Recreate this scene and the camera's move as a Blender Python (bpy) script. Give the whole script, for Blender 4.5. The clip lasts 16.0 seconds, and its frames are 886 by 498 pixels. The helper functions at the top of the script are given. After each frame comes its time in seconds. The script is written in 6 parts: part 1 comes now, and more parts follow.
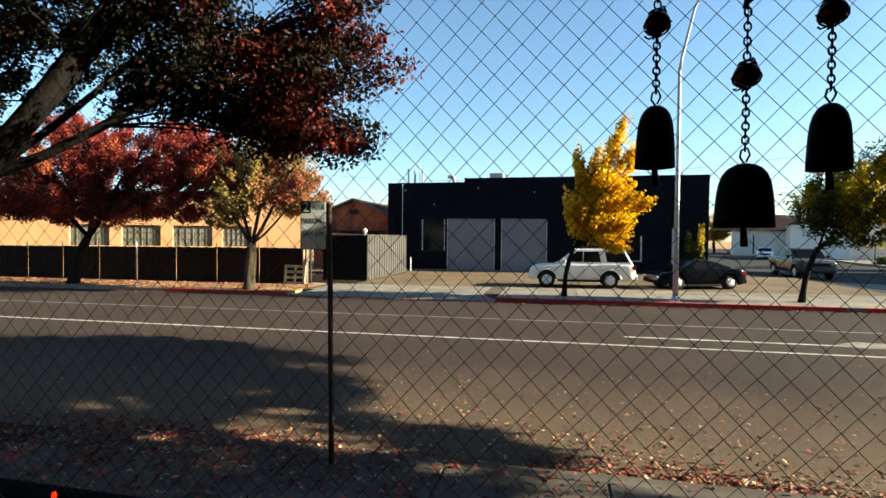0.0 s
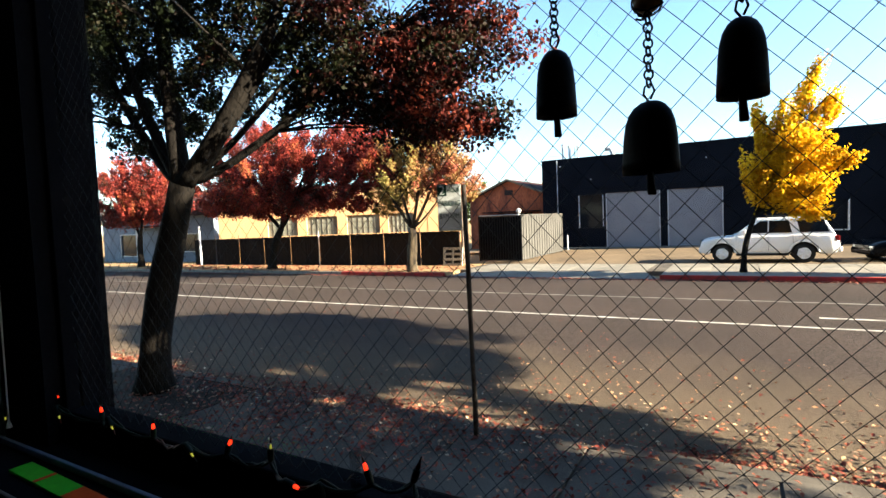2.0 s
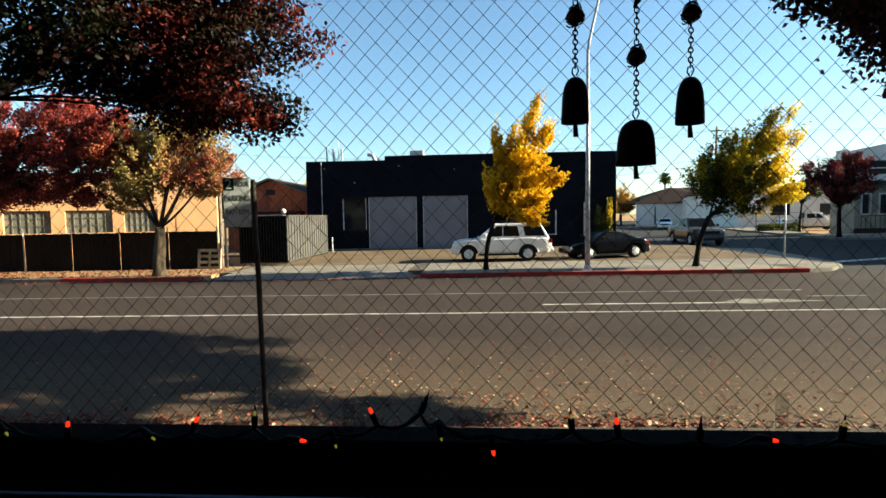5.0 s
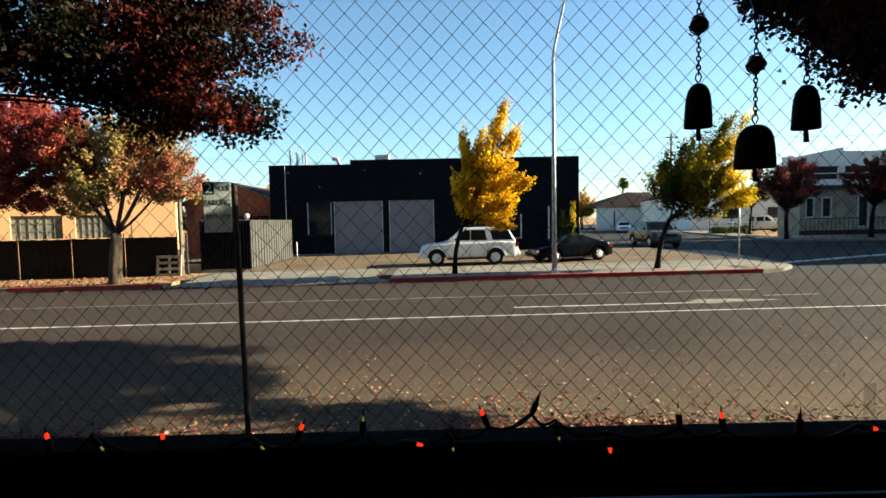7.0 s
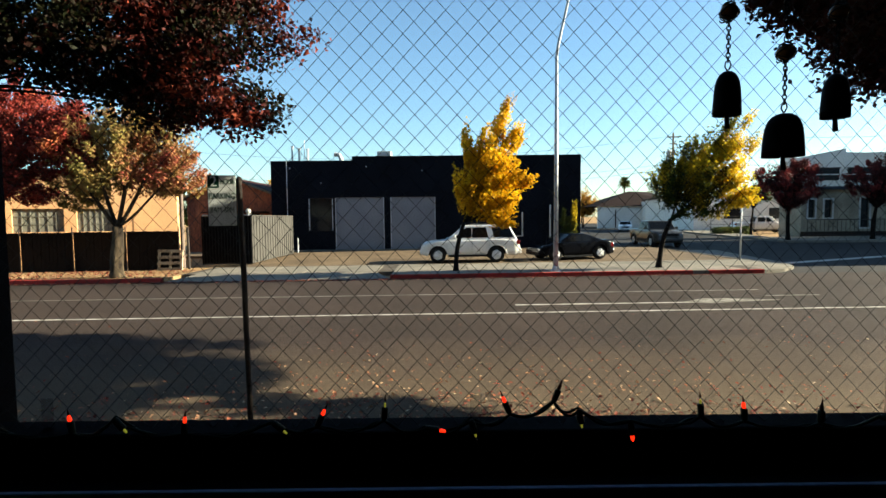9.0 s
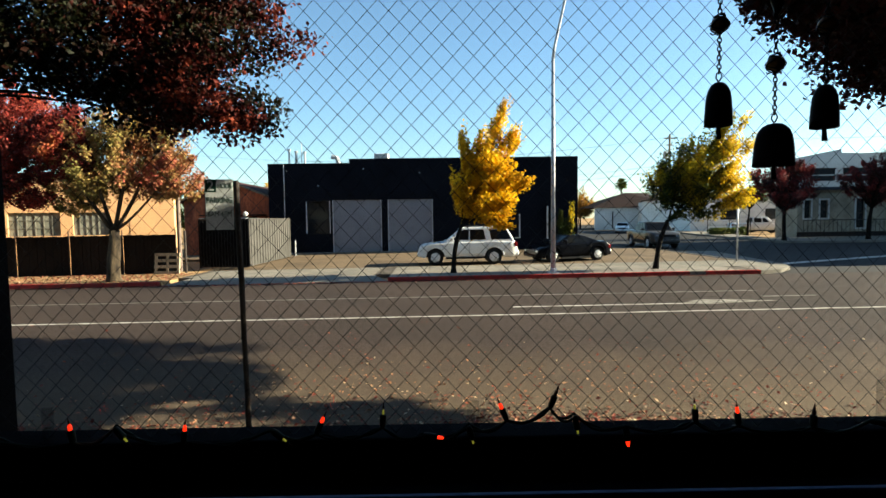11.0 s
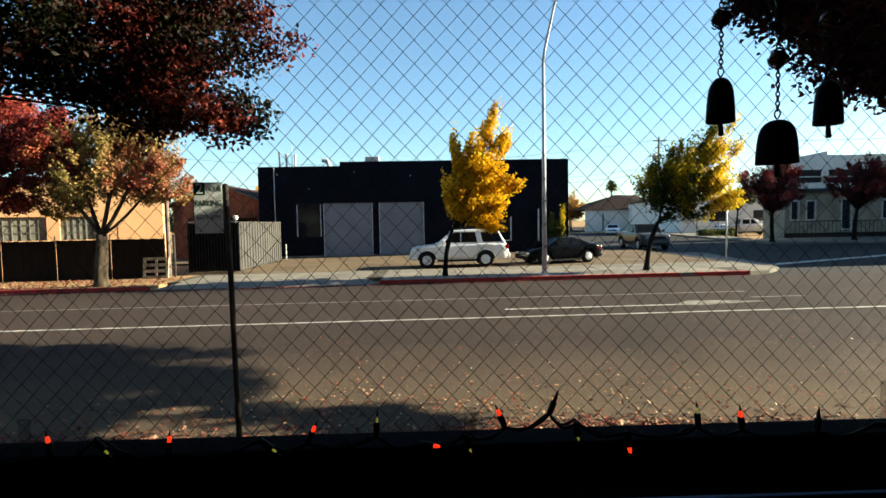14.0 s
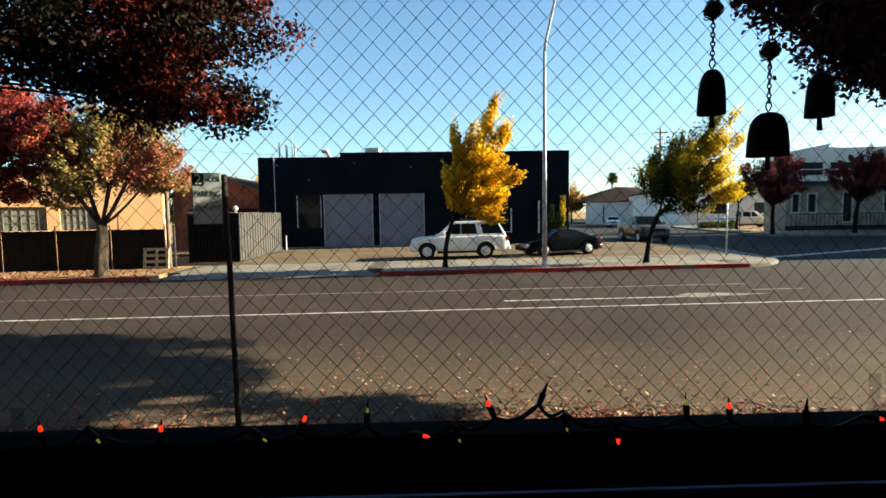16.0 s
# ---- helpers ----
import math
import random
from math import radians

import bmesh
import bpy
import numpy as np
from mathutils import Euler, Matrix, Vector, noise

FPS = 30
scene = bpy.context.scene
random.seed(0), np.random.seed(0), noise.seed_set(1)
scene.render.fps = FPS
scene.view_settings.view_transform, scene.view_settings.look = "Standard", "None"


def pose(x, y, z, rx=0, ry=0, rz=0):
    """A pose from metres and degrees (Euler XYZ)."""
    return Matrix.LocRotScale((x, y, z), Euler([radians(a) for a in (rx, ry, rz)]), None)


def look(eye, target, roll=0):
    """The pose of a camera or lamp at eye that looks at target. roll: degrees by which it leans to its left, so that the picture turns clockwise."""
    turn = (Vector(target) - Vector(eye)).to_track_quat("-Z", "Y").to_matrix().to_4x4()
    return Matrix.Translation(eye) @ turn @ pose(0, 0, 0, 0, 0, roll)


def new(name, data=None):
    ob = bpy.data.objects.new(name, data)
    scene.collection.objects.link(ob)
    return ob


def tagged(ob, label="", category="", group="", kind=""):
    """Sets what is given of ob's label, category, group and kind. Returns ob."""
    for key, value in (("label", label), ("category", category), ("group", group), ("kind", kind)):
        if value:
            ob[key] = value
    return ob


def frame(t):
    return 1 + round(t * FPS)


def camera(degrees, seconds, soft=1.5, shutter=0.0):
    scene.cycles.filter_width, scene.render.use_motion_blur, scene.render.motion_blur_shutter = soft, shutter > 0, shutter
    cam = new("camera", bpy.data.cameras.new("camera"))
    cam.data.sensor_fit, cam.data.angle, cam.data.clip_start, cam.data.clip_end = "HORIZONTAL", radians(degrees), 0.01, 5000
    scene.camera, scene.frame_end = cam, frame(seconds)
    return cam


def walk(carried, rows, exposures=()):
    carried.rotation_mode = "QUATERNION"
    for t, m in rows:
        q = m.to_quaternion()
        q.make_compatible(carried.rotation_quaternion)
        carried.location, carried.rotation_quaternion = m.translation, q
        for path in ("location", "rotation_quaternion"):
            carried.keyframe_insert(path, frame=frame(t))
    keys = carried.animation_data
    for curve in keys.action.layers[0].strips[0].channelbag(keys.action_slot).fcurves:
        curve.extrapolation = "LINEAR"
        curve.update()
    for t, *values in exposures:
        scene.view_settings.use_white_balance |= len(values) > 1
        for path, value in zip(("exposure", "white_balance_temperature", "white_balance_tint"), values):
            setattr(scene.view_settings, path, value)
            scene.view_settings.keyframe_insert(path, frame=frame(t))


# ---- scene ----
cam = camera(81.4, 16.0)
PATH = [
    (0, (0.259, 0.229, 2.329), (-0.168, 2.182, 2.287), 0.6),
    (0.5, (0.413, 0.3, 2.313), (-0.149, 2.219, 2.284), 0.3),
    (1, (0.511, 0.328, 2.293), (-0.298, 2.157, 2.239), 0.8),
    (1.5, (0.509, 0.323, 2.302), (-0.487, 2.055, 2.218), -1.1),
    (2, (0.481, 0.291, 2.31), (-0.516, 2.022, 2.201), -2.3),
    (2.5, (0.477, 0.275, 2.307), (-0.519, 2.006, 2.189), -2.5),
    (3, (0.473, 0.26, 2.31), (-0.609, 1.937, 2.192), -2.5),
    (3.5, (0.368, 0.246, 2.301), (-0.662, 1.957, 2.195), -2.3),
    (4, (0.278, 0.202, 2.278), (-0.065, 2.169, 2.168), -3.2),
    (4.2, (0.255, 0.167, 2.281), (0.034, 2.152, 2.171), -3.1),
    (6.3, (0.172, 0.026, 2.28), (0.092, 2.019, 2.133), -0.0),
    (6.5, (0.113, 0.048, 2.286), (0.069, 2.043, 2.154), -0.4),
    (7, (0.007, 0.056, 2.281), (0.021, 2.053, 2.17), -1.1),
    (7.5, (-0.047, 0.054, 2.273), (-0.008, 2.051, 2.169), -1.4),
    (8, (-0.048, 0.051, 2.262), (-0.01, 2.048, 2.154), -1.3),
    (8.5, (-0.031, 0.058, 2.264), (-0.015, 2.054, 2.147), -0.9),
    (9, (-0.027, 0.056, 2.266), (-0.015, 2.053, 2.145), -0.5),
    (11.5, (-0.025, 0.047, 2.277), (-0.002, 2.044, 2.171), -0.8),
    (12, (-0.022, 0.049, 2.277), (-0.002, 2.046, 2.179), -0.9),
    (12.5, (-0.023, 0.054, 2.279), (0.0, 2.052, 2.182), -1.0),
    (13, (-0.024, 0.059, 2.278), (0.006, 2.057, 2.188), -1.2),
    (13.5, (-0.025, 0.067, 2.273), (0.019, 2.064, 2.178), -1.3),
    (14, (-0.031, 0.072, 2.273), (0.024, 2.069, 2.17), -1.0),
    (14.5, (-0.025, 0.074, 2.273), (0.023, 2.071, 2.166), -1.0),
    (15, (-0.024, 0.068, 2.274), (0.026, 2.065, 2.161), -1.0),
    (15.5, (-0.019, 0.073, 2.269), (0.035, 2.068, 2.141), -1.1),
    (16, (-0.017, 0.071, 2.273), (0.036, 2.066, 2.137), -0.8),
]
walk(cam, [(t, look(eye, target, roll)) for t, eye, target, roll in PATH], [(0, 2.50, 6600, -2), (0.6, 2.50, 6600, -2), (1.0, 2.70, 6700, 1), (1.5, 3.15, 6600, 2), (2.0, 3.32, 6500, 1), (3.6, 3.45, 6500, 1), (4.2, 2.45, 6600, -1), (6.3, 2.40, 6500, -4), (16, 2.40, 6500, -4)])

# ---- world, sun, exposure ----
SUN_EL, SUN_AZ = 21.0, -5.0         # degrees above the ground; degrees from +x towards -y
world = bpy.data.worlds.new("world")
scene.world = world
world.use_nodes = True
sky = world.node_tree.nodes.new("ShaderNodeTexSky")
sky.sky_type, sky.sun_disc = "NISHITA", False
sky.sun_elevation, sky.sun_rotation = radians(SUN_EL), radians(90 + SUN_AZ)
sky.air_density, sky.dust_density, sky.ozone_density = 1.0, 0.35, 3.0
back = world.node_tree.nodes["Background"]
back.inputs["Strength"].default_value = 0.05
world.node_tree.links.new(sky.outputs["Color"], back.inputs["Color"])
sun_data = bpy.data.lights.new("sun", "SUN")
sun_data.energy, sun_data.angle, sun_data.color = 5.0, radians(0.45), (1.0, 0.86, 0.68)
sun = new("sun", sun_data)
sun_way = Vector((math.cos(radians(SUN_EL)) * math.cos(radians(SUN_AZ)), -math.cos(radians(SUN_EL)) * math.sin(radians(SUN_AZ)), math.sin(radians(SUN_EL))))
sun.matrix_world = look(sun_way * 60, (0, 0, 0))

# ---- materials ----


def material(name, base, rough=0.6, metal=0.0, second=None, scale=4.0, detail_scale=60.0, fine=0.25, bump=0.0, bump_scale=80.0, spec=0.08, stretch=(1, 1, 1), piece=0.0):
    """Principled surface: two-scale noise between base and second, a fine grain, optional relief and a shade for each piece."""
    m = bpy.data.materials.new(name)
    m.use_nodes = True
    nt, links = m.node_tree, m.node_tree.links
    b = nt.nodes["Principled BSDF"]
    b.inputs["Roughness"].default_value, b.inputs["Metallic"].default_value = rough, metal
    b.inputs["Specular IOR Level"].default_value = spec
    second = second or tuple(c * 0.75 for c in base)
    co = nt.nodes.new("ShaderNodeNewGeometry")
    mp = nt.nodes.new("ShaderNodeMapping")
    mp.inputs["Scale"].default_value = stretch
    links.new(co.outputs["Position"], mp.inputs["Vector"])
    n1 = nt.nodes.new("ShaderNodeTexNoise")
    n1.inputs["Scale"].default_value, n1.inputs["Detail"].default_value = scale, 5
    n2 = nt.nodes.new("ShaderNodeTexNoise")
    n2.inputs["Scale"].default_value, n2.inputs["Detail"].default_value = detail_scale, 3
    for n in (n1, n2):
        links.new(mp.outputs["Vector"], n.inputs["Vector"])
    ramp = nt.nodes.new("ShaderNodeValToRGB")
    ramp.color_ramp.elements[0].position, ramp.color_ramp.elements[1].position = 0.35, 0.68
    ramp.color_ramp.elements[0].color, ramp.color_ramp.elements[1].color = (*base, 1), (*second, 1)
    links.new(n1.outputs["Fac"], ramp.inputs["Fac"])
    grain = nt.nodes.new("ShaderNodeMapRange")
    grain.inputs["From Min"].default_value, grain.inputs["From Max"].default_value = 0.3, 0.7
    grain.inputs["To Min"].default_value, grain.inputs["To Max"].default_value = 1 - fine, 1 + fine
    links.new(n2.outputs["Fac"], grain.inputs["Value"])
    mul = nt.nodes.new("ShaderNodeVectorMath")
    mul.operation = "SCALE"
    links.new(ramp.outputs["Color"], mul.inputs[0])
    links.new(grain.outputs["Result"], mul.inputs["Scale"])
    out = mul.outputs["Vector"]
    if piece:
        info = nt.nodes.new("ShaderNodeObjectInfo")
        pr = nt.nodes.new("ShaderNodeMapRange")
        pr.inputs["To Min"].default_value, pr.inputs["To Max"].default_value = 1 - piece, 1 + piece
        links.new(info.outputs["Random"], pr.inputs["Value"])
        mul2 = nt.nodes.new("ShaderNodeVectorMath")
        mul2.operation = "SCALE"
        links.new(out, mul2.inputs[0])
        links.new(pr.outputs["Result"], mul2.inputs["Scale"])
        out = mul2.outputs["Vector"]
    links.new(out, b.inputs["Base Color"])
    if bump:
        n3 = nt.nodes.new("ShaderNodeTexNoise")
        n3.inputs["Scale"].default_value, n3.inputs["Detail"].default_value = bump_scale, 4
        links.new(mp.outputs["Vector"], n3.inputs["Vector"])
        bp = nt.nodes.new("ShaderNodeBump")
        bp.inputs["Strength"].default_value, bp.inputs["Distance"].default_value = bump, 0.02
        links.new(n3.outputs["Fac"], bp.inputs["Height"])
        links.new(bp.outputs["Normal"], b.inputs["Normal"])
    return m


def leaf_material(name, colours, scale=0.5, lean=0.0, middle=0.0, through_light=0.28):
    """Leaves: the hue wanders with the place in the crown, and from leaf to leaf; some light passes through."""
    m = bpy.data.materials.new(name)
    m.use_nodes = True
    nt, links = m.node_tree, m.node_tree.links
    b = nt.nodes["Principled BSDF"]
    b.inputs["Roughness"].default_value, b.inputs["Specular IOR Level"].default_value = 0.6, 0.1
    geo = nt.nodes.new("ShaderNodeNewGeometry")
    n1 = nt.nodes.new("ShaderNodeTexNoise")
    n1.inputs["Scale"].default_value, n1.inputs["Detail"].default_value = scale, 3
    links.new(geo.outputs["Position"], n1.inputs["Vector"])
    spread = nt.nodes.new("ShaderNodeMapRange")
    spread.inputs["From Min"].default_value, spread.inputs["From Max"].default_value = 0.3, 0.7
    spread.inputs["To Min"].default_value, spread.inputs["To Max"].default_value = -0.05, 0.85
    spread.clamp = False
    links.new(n1.outputs["Fac"], spread.inputs["Value"])
    add = nt.nodes.new("ShaderNodeMath")
    add.operation = "MULTIPLY_ADD"
    add.inputs[1].default_value = 0.5
    links.new(geo.outputs["Random Per Island"], add.inputs[0])
    links.new(spread.outputs["Result"], add.inputs[2])
    out = add.outputs["Value"]
    off = nt.nodes.new("ShaderNodeMath")
    off.operation = "SUBTRACT"
    off.inputs[1].default_value = 0.2
    links.new(out, off.inputs[0])
    out = off.outputs["Value"]
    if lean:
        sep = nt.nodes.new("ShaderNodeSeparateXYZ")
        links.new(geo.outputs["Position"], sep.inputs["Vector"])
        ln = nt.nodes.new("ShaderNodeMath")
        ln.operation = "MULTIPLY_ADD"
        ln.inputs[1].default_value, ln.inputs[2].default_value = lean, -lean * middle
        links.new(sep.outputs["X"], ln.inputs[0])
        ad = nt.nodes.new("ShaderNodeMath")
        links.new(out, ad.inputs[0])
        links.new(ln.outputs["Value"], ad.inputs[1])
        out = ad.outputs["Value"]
    ramp = nt.nodes.new("ShaderNodeValToRGB")
    els = ramp.color_ramp.elements
    while len(els) < len(colours):
        els.new(0.5)
    for i, c in enumerate(colours):
        els[i].position, els[i].color = i / (len(colours) - 1), (*c, 1)
    links.new(out, ramp.inputs["Fac"])
    links.new(ramp.outputs["Color"], b.inputs["Base Color"])
    tr = nt.nodes.new("ShaderNodeBsdfTranslucent")
    links.new(ramp.outputs["Color"], tr.inputs["Color"])
    mix = nt.nodes.new("ShaderNodeMixShader")
    mix.inputs["Fac"].default_value = through_light
    links.new(b.outputs["BSDF"], mix.inputs[1])
    links.new(tr.outputs["BSDF"], mix.inputs[2])
    links.new(mix.outputs["Shader"], nt.nodes["Material Output"].inputs["Surface"])
    return m


def glowing(name, colour, strength):
    m = bpy.data.materials.new(name)
    m.use_nodes = True
    b = m.node_tree.nodes["Principled BSDF"]
    b.inputs["Base Color"].default_value, b.inputs["Roughness"].default_value = (*colour, 1), 0.2
    b.inputs["Emission Color"].default_value, b.inputs["Emission Strength"].default_value = (*colour, 1), strength
    return m


def clear(name, gloss=0.05, tint=(1, 1, 1), rough=0.0):
    m = bpy.data.materials.new(name)
    m.use_nodes = True
    nt, links = m.node_tree, m.node_tree.links
    tr, gl, mix = (nt.nodes.new(k) for k in ("ShaderNodeBsdfTransparent", "ShaderNodeBsdfGlossy", "ShaderNodeMixShader"))
    tr.inputs["Color"].default_value, gl.inputs["Roughness"].default_value = (*tint, 1), rough
    mix.inputs["Fac"].default_value = gloss
    links.new(tr.outputs["BSDF"], mix.inputs[1])
    links.new(gl.outputs["BSDF"], mix.inputs[2])
    links.new(mix.outputs["Shader"], nt.nodes["Material Output"].inputs["Surface"])
    return m


ASPHALT = material("asphalt", (0.0415, 0.0302, 0.0258), 0.85, second=(0.0292, 0.0222, 0.0192), scale=0.35, detail_scale=32, fine=0.7, bump=0.8, bump_scale=120)
nt = ASPHALT.node_tree
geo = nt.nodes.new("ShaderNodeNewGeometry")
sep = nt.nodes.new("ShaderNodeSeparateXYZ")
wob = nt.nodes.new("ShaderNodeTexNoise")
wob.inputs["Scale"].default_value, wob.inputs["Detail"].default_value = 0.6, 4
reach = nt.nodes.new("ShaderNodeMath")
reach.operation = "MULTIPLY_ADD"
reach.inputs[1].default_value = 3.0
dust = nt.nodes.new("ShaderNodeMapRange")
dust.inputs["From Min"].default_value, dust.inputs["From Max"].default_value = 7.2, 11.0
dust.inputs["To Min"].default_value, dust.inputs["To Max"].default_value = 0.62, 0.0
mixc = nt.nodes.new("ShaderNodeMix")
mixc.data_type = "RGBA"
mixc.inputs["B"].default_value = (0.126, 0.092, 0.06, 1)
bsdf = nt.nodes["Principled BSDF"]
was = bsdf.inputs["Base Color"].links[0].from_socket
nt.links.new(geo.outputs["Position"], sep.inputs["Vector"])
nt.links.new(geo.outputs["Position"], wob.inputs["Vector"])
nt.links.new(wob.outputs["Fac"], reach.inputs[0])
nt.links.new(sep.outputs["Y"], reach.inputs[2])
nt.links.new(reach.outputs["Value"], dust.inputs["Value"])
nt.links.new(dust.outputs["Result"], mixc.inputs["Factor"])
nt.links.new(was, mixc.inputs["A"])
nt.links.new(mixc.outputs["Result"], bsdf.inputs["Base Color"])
SIDE_ASPHALT = material("side_asphalt", (0.028, 0.0265, 0.0265), 0.85, second=(0.02, 0.019, 0.019), scale=0.3, detail_scale=30, fine=0.25, bump=0.3)
LOT = material("worn_lot", (0.131, 0.094, 0.06), 0.9, second=(0.082, 0.06, 0.041), scale=0.5, detail_scale=25, fine=0.38, bump=0.5, bump_scale=40)
CONCRETE = material("concrete", (0.1771, 0.1578, 0.1309), 0.85, second=(0.127, 0.1155, 0.1001), scale=0.9, detail_scale=70, fine=0.14, bump=0.2, piece=0.12)
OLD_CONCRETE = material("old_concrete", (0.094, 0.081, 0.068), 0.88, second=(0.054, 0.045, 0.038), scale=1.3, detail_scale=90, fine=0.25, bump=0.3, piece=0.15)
SOIL = material("dark_soil", (0.0385, 0.0308, 0.02464), 0.95, second=(0.02156, 0.01771, 0.0154), scale=2.0, detail_scale=30, fine=0.35, bump=0.7, bump_scale=40)
DIRT = material("dry_dirt", (0.31, 0.2, 0.1), 0.95, second=(0.2, 0.125, 0.065), scale=0.8, detail_scale=18, fine=0.35, bump=0.6, bump_scale=25)
RED_PAINT = material("red_kerb_paint", (0.36, 0.028, 0.024), 0.7, second=(0.18, 0.035, 0.03), scale=3, detail_scale=40, fine=0.25)
FADED_PAINT = material("faded_road_paint", (0.231, 0.2156, 0.1925), 0.85, second=(0.0924, 0.08085, 0.0693), scale=4, detail_scale=30, fine=0.4)
LINE_PAINT = material("road_line_paint", (0.4235, 0.4081, 0.3773), 0.8, second=(0.2002, 0.1848, 0.1694), scale=3, detail_scale=35, fine=0.2)
WORN_PAINT = material("worn_line_paint", (0.1694, 0.1578, 0.1463), 0.85, second=(0.0847, 0.077, 0.07084), scale=2, detail_scale=30, fine=0.25)
CHARCOAL = material("charcoal_stucco", (0.006, 0.0075, 0.0115), 0.85, second=(0.0042, 0.0052, 0.008), scale=0.6, detail_scale=30, fine=0.25, bump=0.25, spec=0.02)
DOOR_GREY = material("roll_door_grey", (0.1848, 0.1887, 0.2079), 0.6, second=(0.154, 0.1578, 0.1809), scale=0.8, detail_scale=30, fine=0.06)
DARK_METAL = material("dark_metal", (0.022, 0.022, 0.024), 0.45, 0.6, fine=0.2)
BLACK = material("black_paint", (0.006, 0.006, 0.0075), 0.85, fine=0.3, scale=20, detail_scale=200, spec=0.02)
# room plaster: the base colour is darkened so that it reads as unlit
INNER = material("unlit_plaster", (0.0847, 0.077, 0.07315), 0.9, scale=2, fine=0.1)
# pale tone that paints the window light on the side wall
LIT_STRIP_PAINT = material("lit_strip_paint", (0.5, 0.6, 0.63), 0.6, scale=3, fine=0.08)
GALVANISED = material("galvanised_steel", (0.42, 0.43, 0.45), 0.5, 0.3, second=(0.32, 0.33, 0.36), scale=2, detail_scale=40, fine=0.12, spec=0.3)
ALUMINIUM = material("anodised_strip", (0.17, 0.2, 0.28), 0.5, 0.2, fine=0.1)
RUSTY = material("rusty_post", (0.05775, 0.04774, 0.04235), 0.8, 0.3, second=(0.0308, 0.0231, 0.01925), scale=12, detail_scale=90, fine=0.3, bump=0.3)
PEACH = material("peach_stucco", (0.5698, 0.3234, 0.1617), 0.9, second=(0.5082, 0.2772, 0.1386), scale=0.5, detail_scale=30, fine=0.1, bump=0.3)
RED_SIDING = material("weathered_red_siding", (0.42, 0.13, 0.06), 0.85, second=(0.15, 0.05, 0.035), scale=1.1, detail_scale=14, fine=0.35, stretch=(1, 1, 0.3), bump=0.3)
PALE_BLUE = material("pale_blue_siding", (0.15, 0.175, 0.215), 0.8, scale=0.6, fine=0.08)
TAN_STUCCO = material("weathered_tan_stucco", (0.34, 0.3, 0.23), 0.9, second=(0.2, 0.17, 0.13), scale=0.8, detail_scale=25, fine=0.15)
SLATE = material("slate_roofing", (0.0539, 0.05775, 0.0693), 0.8, second=(0.0385, 0.04004, 0.0462), scale=1.0, detail_scale=20, fine=0.2)
WHITE_STUCCO = material("off_white_stucco", (0.66, 0.64, 0.6), 0.88, second=(0.56, 0.54, 0.5), scale=0.4, detail_scale=25, fine=0.07)
TILE_ROOF = material("brown_roof", (0.036, 0.015, 0.014), 0.85, second=(0.022, 0.011, 0.01), scale=1.5, detail_scale=12, fine=0.3)
DARK_ROOF = material("dark_maroon_roof", (0.014, 0.006, 0.006), 0.9, second=(0.009, 0.005, 0.005), scale=1.5, detail_scale=12, fine=0.3)
DUSTY_BAR = material("dusty_glazing_bar", (0.15, 0.14, 0.115), 0.8, fine=0.15)
PALLET_WOOD = material("pallet_wood", (0.36, 0.29, 0.2), 0.85, second=(0.22, 0.17, 0.12), scale=3, detail_scale=25, fine=0.25, stretch=(6, 1, 1), piece=0.2)
FENCE_DARK = material("dark_fence_screen", (0.00847, 0.00616, 0.00539), 0.9, second=(0.01694, 0.01078, 0.0077), scale=0.8, detail_scale=12, fine=0.3, piece=0.2)
FENCE_TAN = material("ribbed_tan_metal", (0.06545, 0.0616, 0.05698), 0.6, 0.1, scale=1, fine=0.08, piece=0.08)
WOOD = material("weathered_wood", (0.2156, 0.1694, 0.1155), 0.85, second=(0.1386, 0.1078, 0.077), scale=2, detail_scale=25, fine=0.25, stretch=(1, 1, 6), piece=0.15)
BARK = material("grey_brown_bark", (0.0105, 0.0085, 0.007), 0.95, second=(0.0055, 0.0045, 0.004), scale=5, detail_scale=30, fine=0.35, bump=0.9, bump_scale=22, stretch=(1, 1, 0.35))
PALE_BARK = material("pale_bark", (0.095, 0.07, 0.044), 0.9, second=(0.013, 0.01, 0.008), scale=3.2, detail_scale=22, fine=0.4, bump=0.9, bump_scale=16, stretch=(1, 1, 0.35))
CAR_WHITE = material("white_car_paint", (0.78, 0.77, 0.76), 0.28, scale=0.8, second=(0.6, 0.59, 0.57), fine=0.03, spec=0.5)
CAR_BLACK = material("black_car_paint", (0.003, 0.0035, 0.0055), 0.16, scale=0.8, fine=0.1, spec=0.07)
CAR_GREY = material("pewter_car_paint", (0.055, 0.054, 0.053), 0.3, 0.2, scale=0.8, fine=0.05, spec=0.45)
CAR_GLASS = material("tinted_glass", (0.006, 0.007, 0.009), 0.1, spec=0.1, fine=0.05)
TYRE = material("tyre_rubber", (0.02, 0.02, 0.02), 0.85, fine=0.2)
RIM = material("alloy_rim", (0.75, 0.75, 0.76), 0.4, 0.1, fine=0.05, spec=0.4)
HEADLAMP = material("headlamp_lens", (0.25, 0.26, 0.27), 0.12, fine=0.05, spec=0.4)
TAILLAMP = material("tail_lamp_lens", (0.2, 0.012, 0.012), 0.15, fine=0.05)
SIGN_WHITE = material("sign_white", (0.72, 0.74, 0.73), 0.55, second=(0.52, 0.54, 0.53), scale=9, detail_scale=70, fine=0.12)
SIGN_GREEN = material("sign_green", (0.00924, 0.0462, 0.0308), 0.5, fine=0.1)
